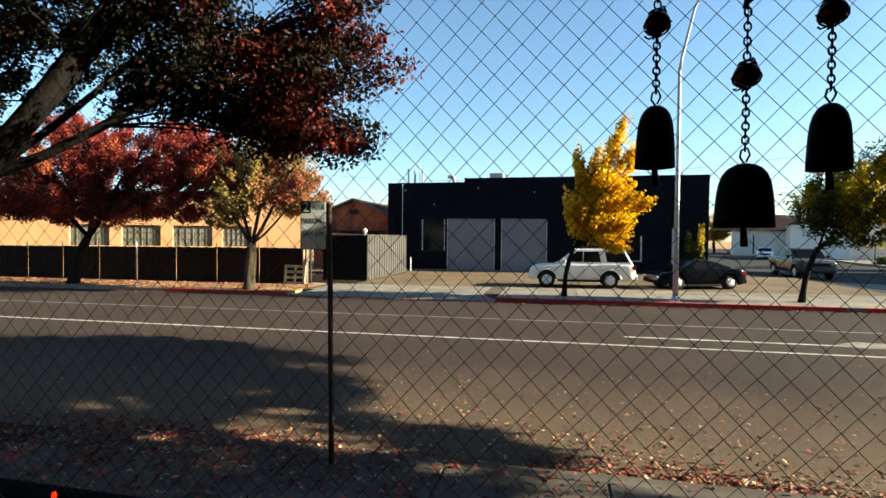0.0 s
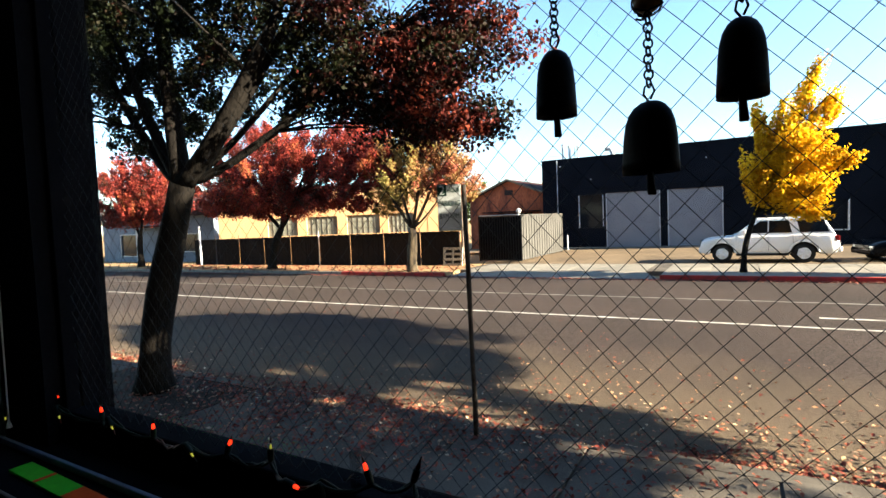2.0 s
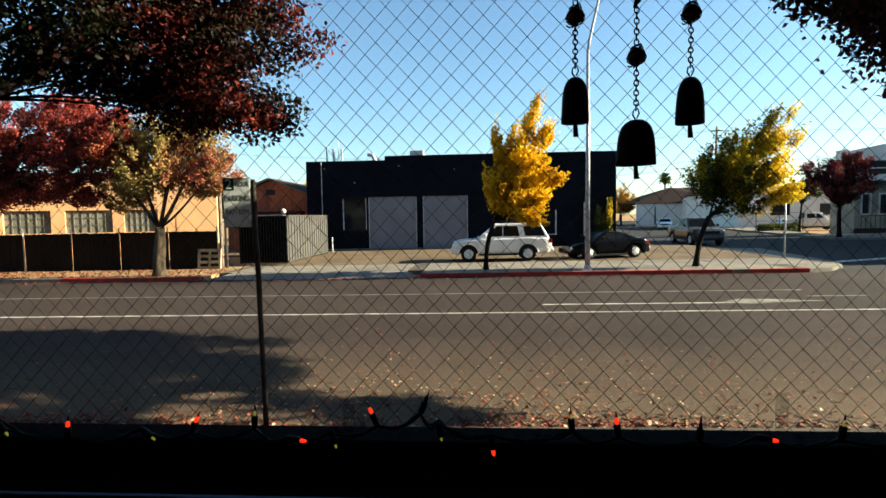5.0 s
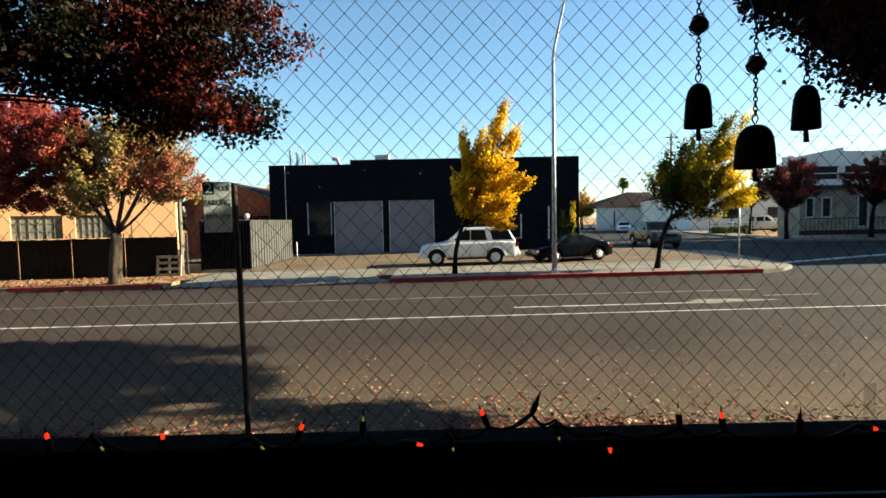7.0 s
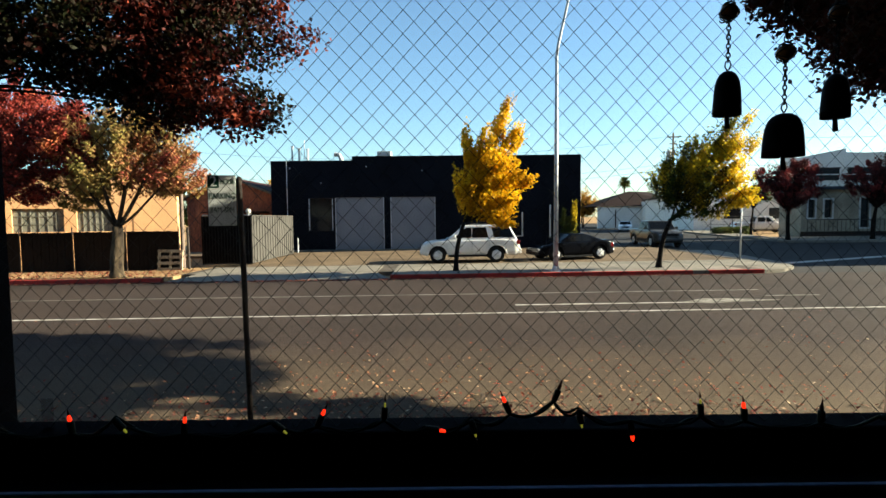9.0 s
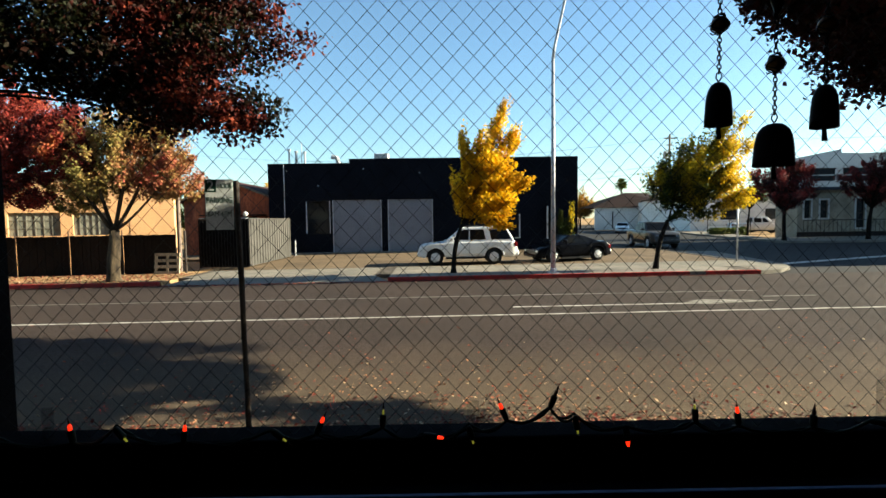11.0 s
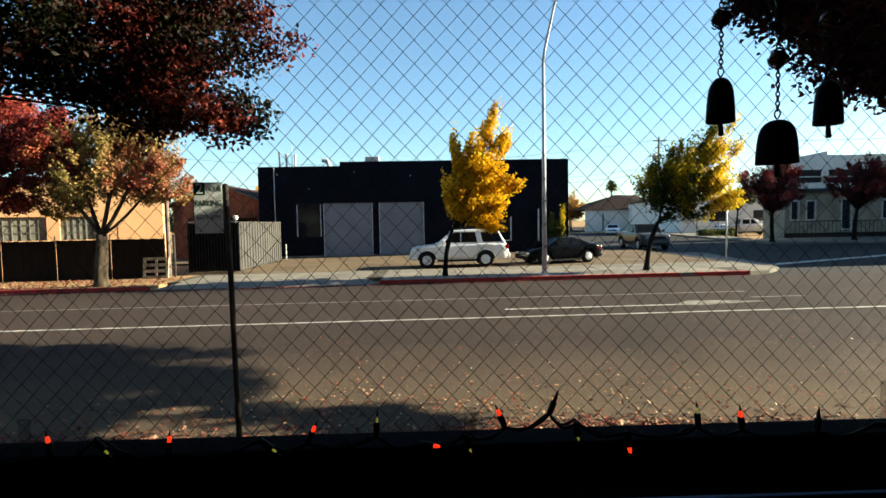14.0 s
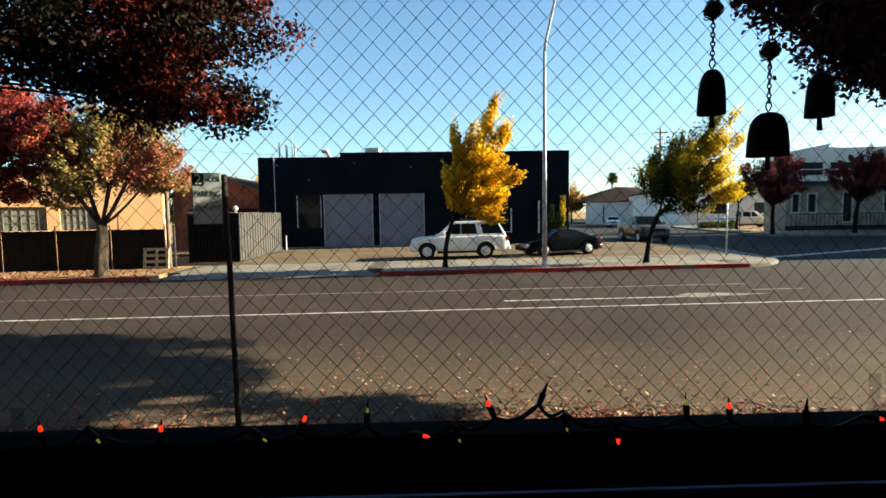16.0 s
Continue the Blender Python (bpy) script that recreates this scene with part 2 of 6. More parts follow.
STREET_GREEN = material("street_sign_green", (0.01, 0.16, 0.08), 0.5, fine=0.1)
WINDOW_DARK = material("dark_window_glass", (0.01, 0.012, 0.015), 0.12, spec=0.25, fine=0.1, scale=0.7)
WINDOW_MILKY = material("dusty_window_glass", (0.2, 0.19, 0.15), 0.4, second=(0.11, 0.11, 0.09), scale=1.2, fine=0.2)
TRIM_WHITE = material("white_trim", (0.539, 0.5236, 0.4928), 0.7, fine=0.06)
TRIM_DARK = material("dark_brown_trim", (0.04, 0.03, 0.028), 0.7, fine=0.15)
BELL_IRON = material("blackened_iron", (0.006, 0.006, 0.007), 0.6, 0.0, scale=40, detail_scale=300, fine=0.35, bump=0.04, bump_scale=250, spec=0.08)
AMBER = material("amber_glass", (0.3, 0.14, 0.05), 0.12, fine=0.3, scale=90, second=(0.07, 0.03, 0.015))
CORD = material("dark_green_cord", (0.008, 0.014, 0.009), 0.5, fine=0.2)
LIT_RED = glowing("lit_red_bulb", (1.0, 0.022, 0.006), 0.34)
LIT_YELLOW = glowing("lit_yellow_bulb", (0.5, 0.45, 0.05), 0.07)
UNLIT_BULB = material("unlit_bulb", (0.035, 0.012, 0.01), 0.15, fine=0.2)
PANE = clear("window_pane", 0.03)
TAPE = clear("clear_tape", 0.06, (0.9, 0.91, 0.91), 0.5)
WIRE = material("glass_wire", (0.035, 0.04, 0.043), 0.6, 0.1, fine=0.1)
TOY_GREEN = material("bright_green_card", (0.09, 0.55, 0.03), 0.5, fine=0.1)
TOY_RED = material("orange_red_card", (0.8, 0.1, 0.02), 0.5, fine=0.1)
BROWN_TRIM = material("brown_wood_trim", (0.16, 0.12, 0.1), 0.6, fine=0.2)

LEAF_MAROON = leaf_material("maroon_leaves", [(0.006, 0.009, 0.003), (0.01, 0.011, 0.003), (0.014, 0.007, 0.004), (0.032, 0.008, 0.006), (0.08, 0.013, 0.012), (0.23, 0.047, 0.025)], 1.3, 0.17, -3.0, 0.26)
LEAF_RED = leaf_material("red_leaves", [(0.024, 0.015, 0.008), (0.075, 0.014, 0.011), (0.18, 0.025, 0.02), (0.31, 0.05, 0.037), (0.38, 0.13, 0.05)], 0.5, through_light=0.34)
LEAF_TAN = leaf_material("tan_and_red_leaves", [(0.156, 0.1326, 0.0351), (0.2652, 0.195, 0.0624), (0.2808, 0.156, 0.0624), (0.2808, 0.1014, 0.0546), (0.234, 0.0468, 0.0351)], 0.5, 0.07, -11.2)
LEAF_YELLOW = leaf_material("golden_leaves", [(0.36, 0.176, 0.006), (0.58, 0.325, 0.009), (0.74, 0.455, 0.014), (0.88, 0.615, 0.033)], 1.1, through_light=0.45)
LEAF_TURNING = leaf_material("turning_leaves", [(0.012, 0.027, 0.006), (0.05, 0.06, 0.008), (0.3, 0.23, 0.014), (0.64, 0.44, 0.02), (0.78, 0.56, 0.035)], 0.8, 0.14, 10.5, 0.42)
LEAF_DUSK = leaf_material("dusky_red_leaves", [(0.024, 0.012, 0.012), (0.07, 0.017, 0.017), (0.2, 0.03, 0.028), (0.42, 0.07, 0.055)], 0.6)
LEAF_DEEP = leaf_material("deep_red_leaves", [(0.0117, 0.00546, 0.0039), (0.0273, 0.00702, 0.00624), (0.0624, 0.01092, 0.00936), (0.1326, 0.0234, 0.0156)], 0.6)
LEAF_ORANGE = leaf_material("orange_leaves", [(0.273, 0.1248, 0.0234), (0.39, 0.2028, 0.0312), (0.429, 0.2652, 0.0468)], 0.4)
LEAF_GREEN = leaf_material("dusty_green_leaves", [(0.0234, 0.039, 0.0117), (0.0468, 0.0624, 0.0156), (0.1248, 0.117, 0.0234)], 0.8)
LEAF_FALLEN = leaf_material("fallen_leaves", [(0.08, 0.014, 0.01), (0.13, 0.026, 0.017), (0.18, 0.05, 0.03), (0.23, 0.12, 0.07), (0.4, 0.32, 0.22)], 9.0, through_light=0.05)
LEAF_DRIFT = leaf_material("drifted_leaves", [(0.0936, 0.0234, 0.0195), (0.156, 0.0468, 0.0351), (0.2028, 0.1014, 0.0702)], 2.0, through_light=0.05)
LEAF_PALE = leaf_material("pale_fallen_leaves", [(0.11, 0.02, 0.014), (0.2, 0.06, 0.03), (0.34, 0.2, 0.11), (0.55, 0.45, 0.3)], 9.0, through_light=0.05)

# ---- building helpers ----


def gz(x):
    """Height of the street, which climbs gently along x."""
    return 0.006 * max(-45.0, min(45.0, x))


def thing(name, at, label, category, group="", kind=""):
    ob = new(name)
    ob.location = at
    ob.empty_display_size = 0.1
    return tagged(ob, label, category, group, kind)


def part(name, bm, mat, parent=None, label="", smooth=False):
    me = bpy.data.meshes.new(name)
    bm.to_mesh(me)
    bm.free()
    me.materials.append(mat)
    if smooth:
        me.polygons.foreach_set("use_smooth", [True] * len(me.polygons))
    ob = new(name, me)
    ob.parent = parent
    if label:
        ob["label"] = label
    return ob


def shared(name, me, parent, at, turn=(0, 0, 0), size=(1, 1, 1)):
    ob = new(name, me)
    ob.parent, ob.location, ob.rotation_euler, ob.scale = parent, at, turn, size
    return ob


def box(x0, x1, y0, y1, z0, z1, bevel=0.0, bm=None):
    own = bm is None
    b = bmesh.new()
    bmesh.ops.create_cube(b, size=1)
    for v in b.verts:
        v.co = ((x0 + x1) / 2 + v.co.x * (x1 - x0), (y0 + y1) / 2 + v.co.y * (y1 - y0), (z0 + z1) / 2 + v.co.z * (z1 - z0))
    if bevel:
        bmesh.ops.bevel(b, geom=b.edges[:], offset=bevel, segments=2, affect="EDGES", profile=0.5)
    return b if own else join(bm, b)


def join(bm, other):
    me = bpy.data.meshes.new("tmp")
    other.to_mesh(me)
    other.free()
    bm.from_mesh(me)
    bpy.data.meshes.remove(me)
    return bm


def tube(points, radii, sides=8, bm=None, cap=True):
    bm = bm or bmesh.new()
    pts = [Vector(p) for p in points]
    rings = []
    for i, p in enumerate(pts):
        d = (pts[min(i + 1, len(pts) - 1)] - pts[max(i - 1, 0)]).normalized()
        side = d.cross(Vector((0, 1, 0.13)) if abs(d.y) < 0.9 else Vector((1, 0, 0.1))).normalized()
        up = d.cross(side)
        r = float(radii[i] if hasattr(radii, "__len__") else radii)
        rings.append([bm.verts.new(p + r * (math.cos(2 * math.pi * k / sides) * side + math.sin(2 * math.pi * k / sides) * up)) for k in range(sides)])
    for a, b in zip(rings, rings[1:]):
        for k in range(sides):
            bm.faces.new((a[k], a[(k + 1) % sides], b[(k + 1) % sides], b[k]))
    if cap:
        bm.faces.new(rings[0][::-1])
        bm.faces.new(rings[-1])
    return bm


def prism(outline, y0, y1, bevel=0.0):
    """Outline in x, z, drawn out from y0 to y1."""
    bm = bmesh.new()
    a = [bm.verts.new((x, y0, z)) for x, z in outline]
    b = [bm.verts.new((x, y1, z)) for x, z in outline]
    n = len(outline)
    bm.faces.new(a)
    bm.faces.new(b[::-1])
    for i in range(n):
        bm.faces.new((a[i], b[i], b[(i + 1) % n], a[(i + 1) % n]))
    bmesh.ops.recalc_face_normals(bm, faces=bm.faces[:])
    if bevel:
        rim = [e for e in bm.edges if abs(e.verts[0].co.y - e.verts[1].co.y) < 1e-5]
        bmesh.ops.bevel(bm, geom=rim, offset=bevel, segments=3, affect="EDGES", profile=0.6)
    return bm


def slab(outline, z0, z1, sloped=True):
    """Outline in x, y, between two heights over the street."""
    bm = bmesh.new()
    lo = [bm.verts.new((x, y, z0 + (gz(x) if sloped else 0))) for x, y in outline]
    hi = [bm.verts.new((x, y, z1 + (gz(x) if sloped else 0))) for x, y in outline]
    n = len(outline)
    bm.faces.new(lo[::-1])
    bm.faces.new(hi)
    for i in range(n):
        bm.faces.new((lo[i], lo[(i + 1) % n], hi[(i + 1) % n], hi[i]))
    bmesh.ops.recalc_face_normals(bm, faces=bm.faces[:])
    return bm


def strip(x0, x1, y0, y1, z0, z1, step=5.0):
    """A long slab along x that follows the street's climb."""
    n = max(1, int(math.ceil((x1 - x0) / step)))
    xs = [x0 + (x1 - x0) * i / n for i in range(n + 1)]
    bm = bmesh.new()
    rows = [[bm.verts.new((x, y, z + gz(x))) for y, z in ((y0, z0), (y1, z0), (y1, z1), (y0, z1))] for x in xs]
    for a, b in zip(rows, rows[1:]):
        for k in range(4):
            bm.faces.new((a[k], b[k], b[(k + 1) % 4], a[(k + 1) % 4]))
    bm.faces.new(rows[0])
    bm.faces.new(rows[-1][::-1])
    bmesh.ops.recalc_face_normals(bm, faces=bm.faces[:])
    return bm


def structure(ob, label, category):
    return tagged(ob, label, category, kind="structure")


def lettering(text, size, mat, parent, at, turn, name="lettering", width=None):
    cu = bpy.data.curves.new("text", "FONT")
    cu.body, cu.size, cu.extrude, cu.align_x, cu.align_y = text, size, 0.0006, "CENTER", "CENTER"
    tmp = bpy.data.objects.new("text", cu)
    scene.collection.objects.link(tmp)
    bpy.context.view_layer.update()
    me = bpy.data.meshes.new_from_object(tmp.evaluated_get(bpy.context.evaluated_depsgraph_get()))
    bpy.data.objects.remove(tmp)
    me.materials.clear()
    me.materials.append(mat)
    ob = new(name, me)
    ob.parent, ob.location, ob.rotation_euler = parent, at, turn
    if width:
        xs = [v.co.x for v in me.vertices]
        ob.scale = (width / (max(xs) - min(xs)), 1, 1)
    return ob


# ---- trees ----


def leaf_mesh(name, centres, normals, sizes, rng):
    """One small folded leaf for each centre."""
    n = len(centres)
    t = rng.normal(size=(n, 3))
    t -= (t * normals).sum(1)[:, None] * normals
    t /= np.linalg.norm(t, axis=1)[:, None]
    s = np.cross(normals, t)
    sz = sizes[:, None]
    fold = normals * sz * 0.16
    co = np.stack([centres - t * sz * 0.55, centres + s * sz * 0.36 + fold, centres + t * sz * 0.55, centres - s * sz * 0.36 + fold], 1).reshape(-1, 3)
    idx = np.arange(n)[:, None] * 4
    tri = np.concatenate([idx + np.array([0, 1, 2]), idx + np.array([0, 2, 3])], 1).reshape(-1, 3)
    me = bpy.data.meshes.new(name)
    me.vertices.add(len(co))
    me.vertices.foreach_set("co", co.ravel())
    me.loops.add(tri.size)
    me.loops.foreach_set("vertex_index", tri.ravel())
    me.polygons.add(len(tri))
    me.polygons.foreach_set("loop_start", np.arange(len(tri)) * 3)
    me.polygons.foreach_set("loop_total", np.full(len(tri), 3))
    me.update(calc_edges=True)
    return me


def tree(label, base, trunk, blobs, leaves, size, leaf_mat, bark, seed, clusters=160, limbs=40, spread=0.33, droop=0.3, along=1.5, arms=(), name="tree", group="street trees", gaps=()):
    """Tapered trunk, bent limbs to many twig ends, and leaves in uneven sprays round those ends.
    trunk: (height, foot radius, top radius, lean x, lean y); blobs: crown lobes (x, y, z, rx, ry, rz, fullness) from the foot; arms: big limbs as (end, radius)."""
    rng = np.random.default_rng(seed)
    ob = thing(name, base, label, "tree", group)
    h, r0, r1, lx, ly = trunk
    pts, rad = [], []
    for i in range(9):
        f = i / 8
        pts.append((lx * f * f * 0.6 + lx * f * 0.4 + 0.03 * math.sin(5 * f + seed), ly * f + 0.03 * math.cos(4 * f + seed), -0.1 + (h + 0.1) * f))
        rad.append((r0 + (r1 - r0) * f) * (1 + 0.45 * max(0, 1 - f * 6)) * (1 + 0.06 * math.sin(9 * f + seed)))
    part("trunk", tube(pts, rad, 12), bark, ob, smooth=True)
    top = np.array(pts[-1])
    vol = np.array([(b[3] * b[4] * b[5]) ** 0.8 * (b[6] if len(b) > 6 else 1.0) for b in blobs])
    which = rng.choice(len(blobs), clusters, p=vol / vol.sum())
    d = rng.normal(size=(clusters, 3))
    d /= np.linalg.norm(d, axis=1)[:, None]
    rr = rng.random(clusters) ** 0.42
    bl = np.array([b[:6] for b in blobs])
    ends = bl[which, :3] + d * rr[:, None] * bl[which, 3:]
    bm = bmesh.new()
    forks = [(top, r1)]
    for end, r in arms:
        e = np.array(end, float)
        mid = (top * 0.8 + e * 0.2) + np.array([0, 0, -0.12 * np.linalg.norm(e - top)])
        line = [tuple((1 - f) ** 2 * top + 2 * f * (1 - f) * mid + f * f * e) for f in (0, 0.2, 0.4, 0.6, 0.8, 1)]
        tube(line, [r * 1.15, r, r * 0.92, r * 0.82, r * 0.7, r * 0.5], 8, bm)
        forks += [(np.array(line[3]), r * 0.55), (np.array(line[4]), r * 0.45), (np.array(line[5]), r * 0.4)]
    for k in range(min(limbs, clusters)):
        e = ends[k]
        near = min(forks, key=lambda q: np.linalg.norm(q[0] - e) * (1.0 if q[0][2] < e[2] + 0.3 else 1.6))
        s, r = near
        mid = s * 0.45 + e * 0.55 + np.array([0, 0, 0.14 * np.linalg.norm(e - s)]) + rng.normal(size=3) * 0.1
        r = min(r * 0.5, 0.012 + 0.014 * np.linalg.norm(e - s))
        line = [tuple((1 - f) ** 2 * s + 2 * f * (1 - f) * mid + f * f * e) for f in (0, 0.25, 0.5, 0.75, 1)]
        tube(line, [r, r * 0.8, r * 0.6, r * 0.42, r * 0.2], 5, bm)
    part("limbs", bm, bark, ob, smooth=True)
    w = rng.random(clusters) ** 1.3 + 0.12
    pick = rng.choice(clusters, leaves, p=w / w.sum())
    sp = spread * (0.45 + 0.9 * rng.random(clusters))[pick]
    g = rng.normal(size=(leaves, 3))
    g *= (rng.random(leaves) ** 0.45 * 1.55 / np.linalg.norm(g, axis=1))[:, None] * sp[:, None]
    way = ends - (top + np.array([0, 0, 0.3]))
    way[:, 2] += 0.25
    way = (way / np.linalg.norm(way, axis=1)[:, None])[pick]
    u = (g * way).sum(1)[:, None]
    g = (g - u * way) * 0.72 + u * way * along
    g[:, 2] -= droop * np.abs(g[:, 2]) * 0.4
    co = ends[pick] + g
    for spot, reach in gaps:                  # clear shafts through the crown that let a fleck of sun down to each spot
        p = co + np.array(base) - np.array(spot)
        way_up = np.array(sun_way)
        off_axis = np.linalg.norm(p - (p @ way_up)[:, None] * way_up, axis=1)
        co = co[off_axis > reach]
    leaves = len(co)
    nn = rng.normal(size=(leaves, 3))
    nn[:, 2] += 0.5
    nn /= np.linalg.norm(nn, axis=1)[:, None]
    me = leaf_mesh("crown", co, nn, size * (0.6 + 0.7 * rng.random(leaves)), rng)
    me.materials.append(leaf_mat)
    crown = new("crown", me)
    crown.parent = ob
    return ob


# ---- vehicles ----


def arc(cx, cz, r, a0, a1, n=9):
    return [(cx + r * math.cos(radians(a0 + (a1 - a0) * i / n)), cz + r * math.sin(radians(a0 + (a1 - a0) * i / n))) for i in range(n + 1)]


def vehicle(name, label, category, at, yaw, paint, L, W, clear_z, belt, roof, top_line, cabin, wheels, wheel_r, side_glass, flare=True, rack=False, lamp_z=0.8, bed=None):
    """Nose at local x=0, tail at x=L. top_line: points (x, z) of bonnet and tail from nose to tail; cabin: x of windscreen foot, roof front, roof rear, rear glass foot."""
    ob = thing(name, at, label, category)
    ob.rotation_euler = (0, -math.atan(0.006) * math.cos(yaw), yaw)
    w = W / 2
    tx, tz = [p[0] for p in top_line], [p[1] for p in top_line]

    def low_edge(x):
        z = clear_z + 0.1 * max(0.0, 1 - x / 0.25) + 0.1 * max(0.0, 1 - (L - x) / 0.25)
        for wx in wheels:
            r = wheel_r * 1.27
            if abs(x - wx) < r:
                z = max(z, wheel_r + math.sqrt(r * r - (x - wx) ** 2))
        return z

    stations = sorted(set([round(L * i / 90, 4) for i in range(91)] + [round(x, 4) for x in tx if 0 <= x <= L] + [round(wx + k * wheel_r * 1.269, 4) for wx in wheels for k in (-1, 1)]))
    half = [(0.0, 0.0), (0.86, 0.0), (0.955, 0.04), (0.985, 0.3), (1.0, 0.62), (0.992, 0.85), (0.96, 0.955), (0.86, 1.0), (0.45, 1.012), (0.0, 1.016)]
    ring = half + [(-y, f) for y, f in half[-2:0:-1]]
    bm = bmesh.new()
    rows = []
    for x in stations:
        zb, zt = low_edge(x), float(np.interp(x, tx, tz))
        ww = w * (1 - 0.2 * max(0.0, 1 - x / 0.5) ** 2 - 0.12 * max(0.0, 1 - (L - x) / 0.4) ** 2)
        rows.append([bm.verts.new((x, ww * y, zb + (zt - zb) * f)) for y, f in ring])
    n = len(ring)
    for p, q in zip(rows, rows[1:]):
        for k in range(n):
            bm.faces.new((p[k], p[(k + 1) % n], q[(k + 1) % n], q[k]))
    bm.faces.new(rows[0][::-1])
    bm.faces.new(rows[-1])
    bmesh.ops.recalc_face_normals(bm, faces=bm.faces[:])
    part("body", bm, paint, ob, smooth=True)
    part("underbody", box(0.25, L - 0.25, -w + 0.3, w - 0.3, clear_z + 0.04, belt - 0.25), TYRE, ob)
    f0, f1, f2, f3 = cabin
    bm = bmesh.new()
    iw = w - 0.05
    low = [(f0, -iw, belt - 0.05), (f3, -iw, belt - 0.05), (f3, iw, belt - 0.05), (f0, iw, belt - 0.05)]
    tw = w - 0.2
    hi = [(f1, -tw, roof - 0.03), (f2, -tw, roof - 0.03), (f2, tw, roof - 0.03), (f1, tw, roof - 0.03)]
    a, b = [bm.verts.new(p) for p in low], [bm.verts.new(p) for p in hi]
    bm.faces.new(a[::-1])
    bm.faces.new(b)
    for i in range(4):
        bm.faces.new((a[i], a[(i + 1) % 4], b[(i + 1) % 4], b[i]))
    bmesh.ops.bevel(bm, geom=[e for e in bm.edges if e.verts[0].co.z + e.verts[1].co.z > 2 * belt - 0.05], offset=0.07, segments=3, affect="EDGES", profile=0.6)
    part("cabin", bm, paint, ob)

    def on_side(u, v, s, out=0.006):
        zz = belt - 0.05 + (roof - 0.03 - belt + 0.05) * v
        yy = (iw + (tw - iw) * v + out) * s
        return (u, yy, zz)

    for s in (-1, 1):
        for u0, u1, lean0, lean1 in side_glass:
            bm = bmesh.new()
            q = [on_side(u0, 0.14, s), on_side(u1, 0.14, s), on_side(u1 + lean1, 0.84, s), on_side(u0 + lean0, 0.84, s)]
            vs = [bm.verts.new(p) for p in q]
            inner = [bm.verts.new((p[0], p[1] - 0.02 * s, p[2])) for p in q]
            bm.faces.new(vs)
            for i in range(4):
                bm.faces.new((vs[i], vs[(i + 1) % 4], inner[(i + 1) % 4], inner[i]))
            part("side_window", bm, CAR_GLASS, ob, "dark tinted side window")
    for nm, x0, x1 in (("windshield", f0, f1), ("rear_window", f3, f2)):
        d = -0.012 if x0 < x1 else 0.012
        bm = bmesh.new()
        def pt(v, y):
            ww = iw + (tw - iw) * v - 0.09
            return (x0 + (x1 - x0) * v + d, ww * y, belt - 0.05 + (roof - 0.03 - belt + 0.05) * v + 0.012)
        q = [pt(0.14, -1), pt(0.14, 1), pt(0.86, 1), pt(0.86, -1)]
        vs = [bm.verts.new(p) for p in q]
        inner = [bm.verts.new((p[0] - d * 2, p[1], p[2] - 0.02)) for p in q]
        bm.faces.new(vs)
        for i in range(4):
            bm.faces.new((vs[i], vs[(i + 1) % 4], inner[(i + 1) % 4], inner[i]))
        part(nm, bm, CAR_GLASS, ob)
    for wx in wheels:
        for s in (-1, 1):
            ty = part("wheel", tube([(wx, s * (w - 0.26), wheel_r), (wx, s * (w - 0.24), wheel_r), (wx, s * (w - 0.05), wheel_r), (wx, s * (w - 0.02), wheel_r)], [wheel_r * 0.9, wheel_r, wheel_r, wheel_r * 0.92], 28), TYRE, ob, "black rubber tyre on an alloy rim", True)
            bm = tube([(wx, s * (w - 0.05), wheel_r), (wx, s * (w - 0.012), wheel_r)], [wheel_r * 0.64, wheel_r * 0.62], 24, cap=False)
            tube([(wx, s * (w - 0.06), wheel_r), (wx, s * (w - 0.015), wheel_r)], [wheel_r * 0.62, wheel_r * 0.58], 24, bm)
            for k in range(6):
                an = math.pi * k / 3 + 0.3
                tube([(wx, s * (w - 0.02), wheel_r), (wx + 0.6 * wheel_r * math.cos(an), s * (w - 0.018), wheel_r + 0.6 * wheel_r * math.sin(an))], [0.06, 0.04], 6, bm)
            part("rim", bm, RIM, ty, "bright alloy rim")
            if flare:
                pts = [(x, s * (w + 0.005), z) for x, z in arc(wx, wheel_r, wheel_r * 1.29, 5, 175, 12)]
                part("wheel_arch", tube(pts, 0.035, 6), paint, ob)
    for s in (-1, 1):
        part("headlight", box(0.015, 0.24, s * (w - 0.34) - 0.13, s * (w - 0.34) + 0.13, lamp_z - 0.08, lamp_z + 0.05, 0.03), HEADLAMP, ob)
        part("taillight", box(L - 0.2, L - 0.025, s * (w - 0.13) - 0.09, s * (w - 0.13) + 0.09, belt - 0.3, belt - 0.1, 0.02), TAILLAMP, ob)
        part("mirror", box(f0 + 0.28, f0 + 0.46, s * (w + 0.08) - 0.09, s * (w + 0.08) + 0.09, belt + 0.02, belt + 0.2, 0.03), paint, ob)
        for u0, u1, _, _ in side_glass[:2]:
            part("door_handle", box(u1 - 0.25, u1 - 0.07, s * w - 0.012, s * w + 0.02, belt - 0.15, belt - 0.11, 0.008), paint, ob)
            part("door_seam", box(u1 + 0.02, u1 + 0.03, s * w - 0.004, s * w + 0.003, clear_z + 0.12, belt - 0.06), TYRE, ob)
        part("sill_step", box(min(wheels) + wheel_r * 1.3, max(wheels) - wheel_r * 1.3, s * (w - 0.02) - 0.03, s * (w - 0.02) + 0.04, clear_z - 0.05, clear_z + 0.04, 0.01), DARK_METAL, ob)
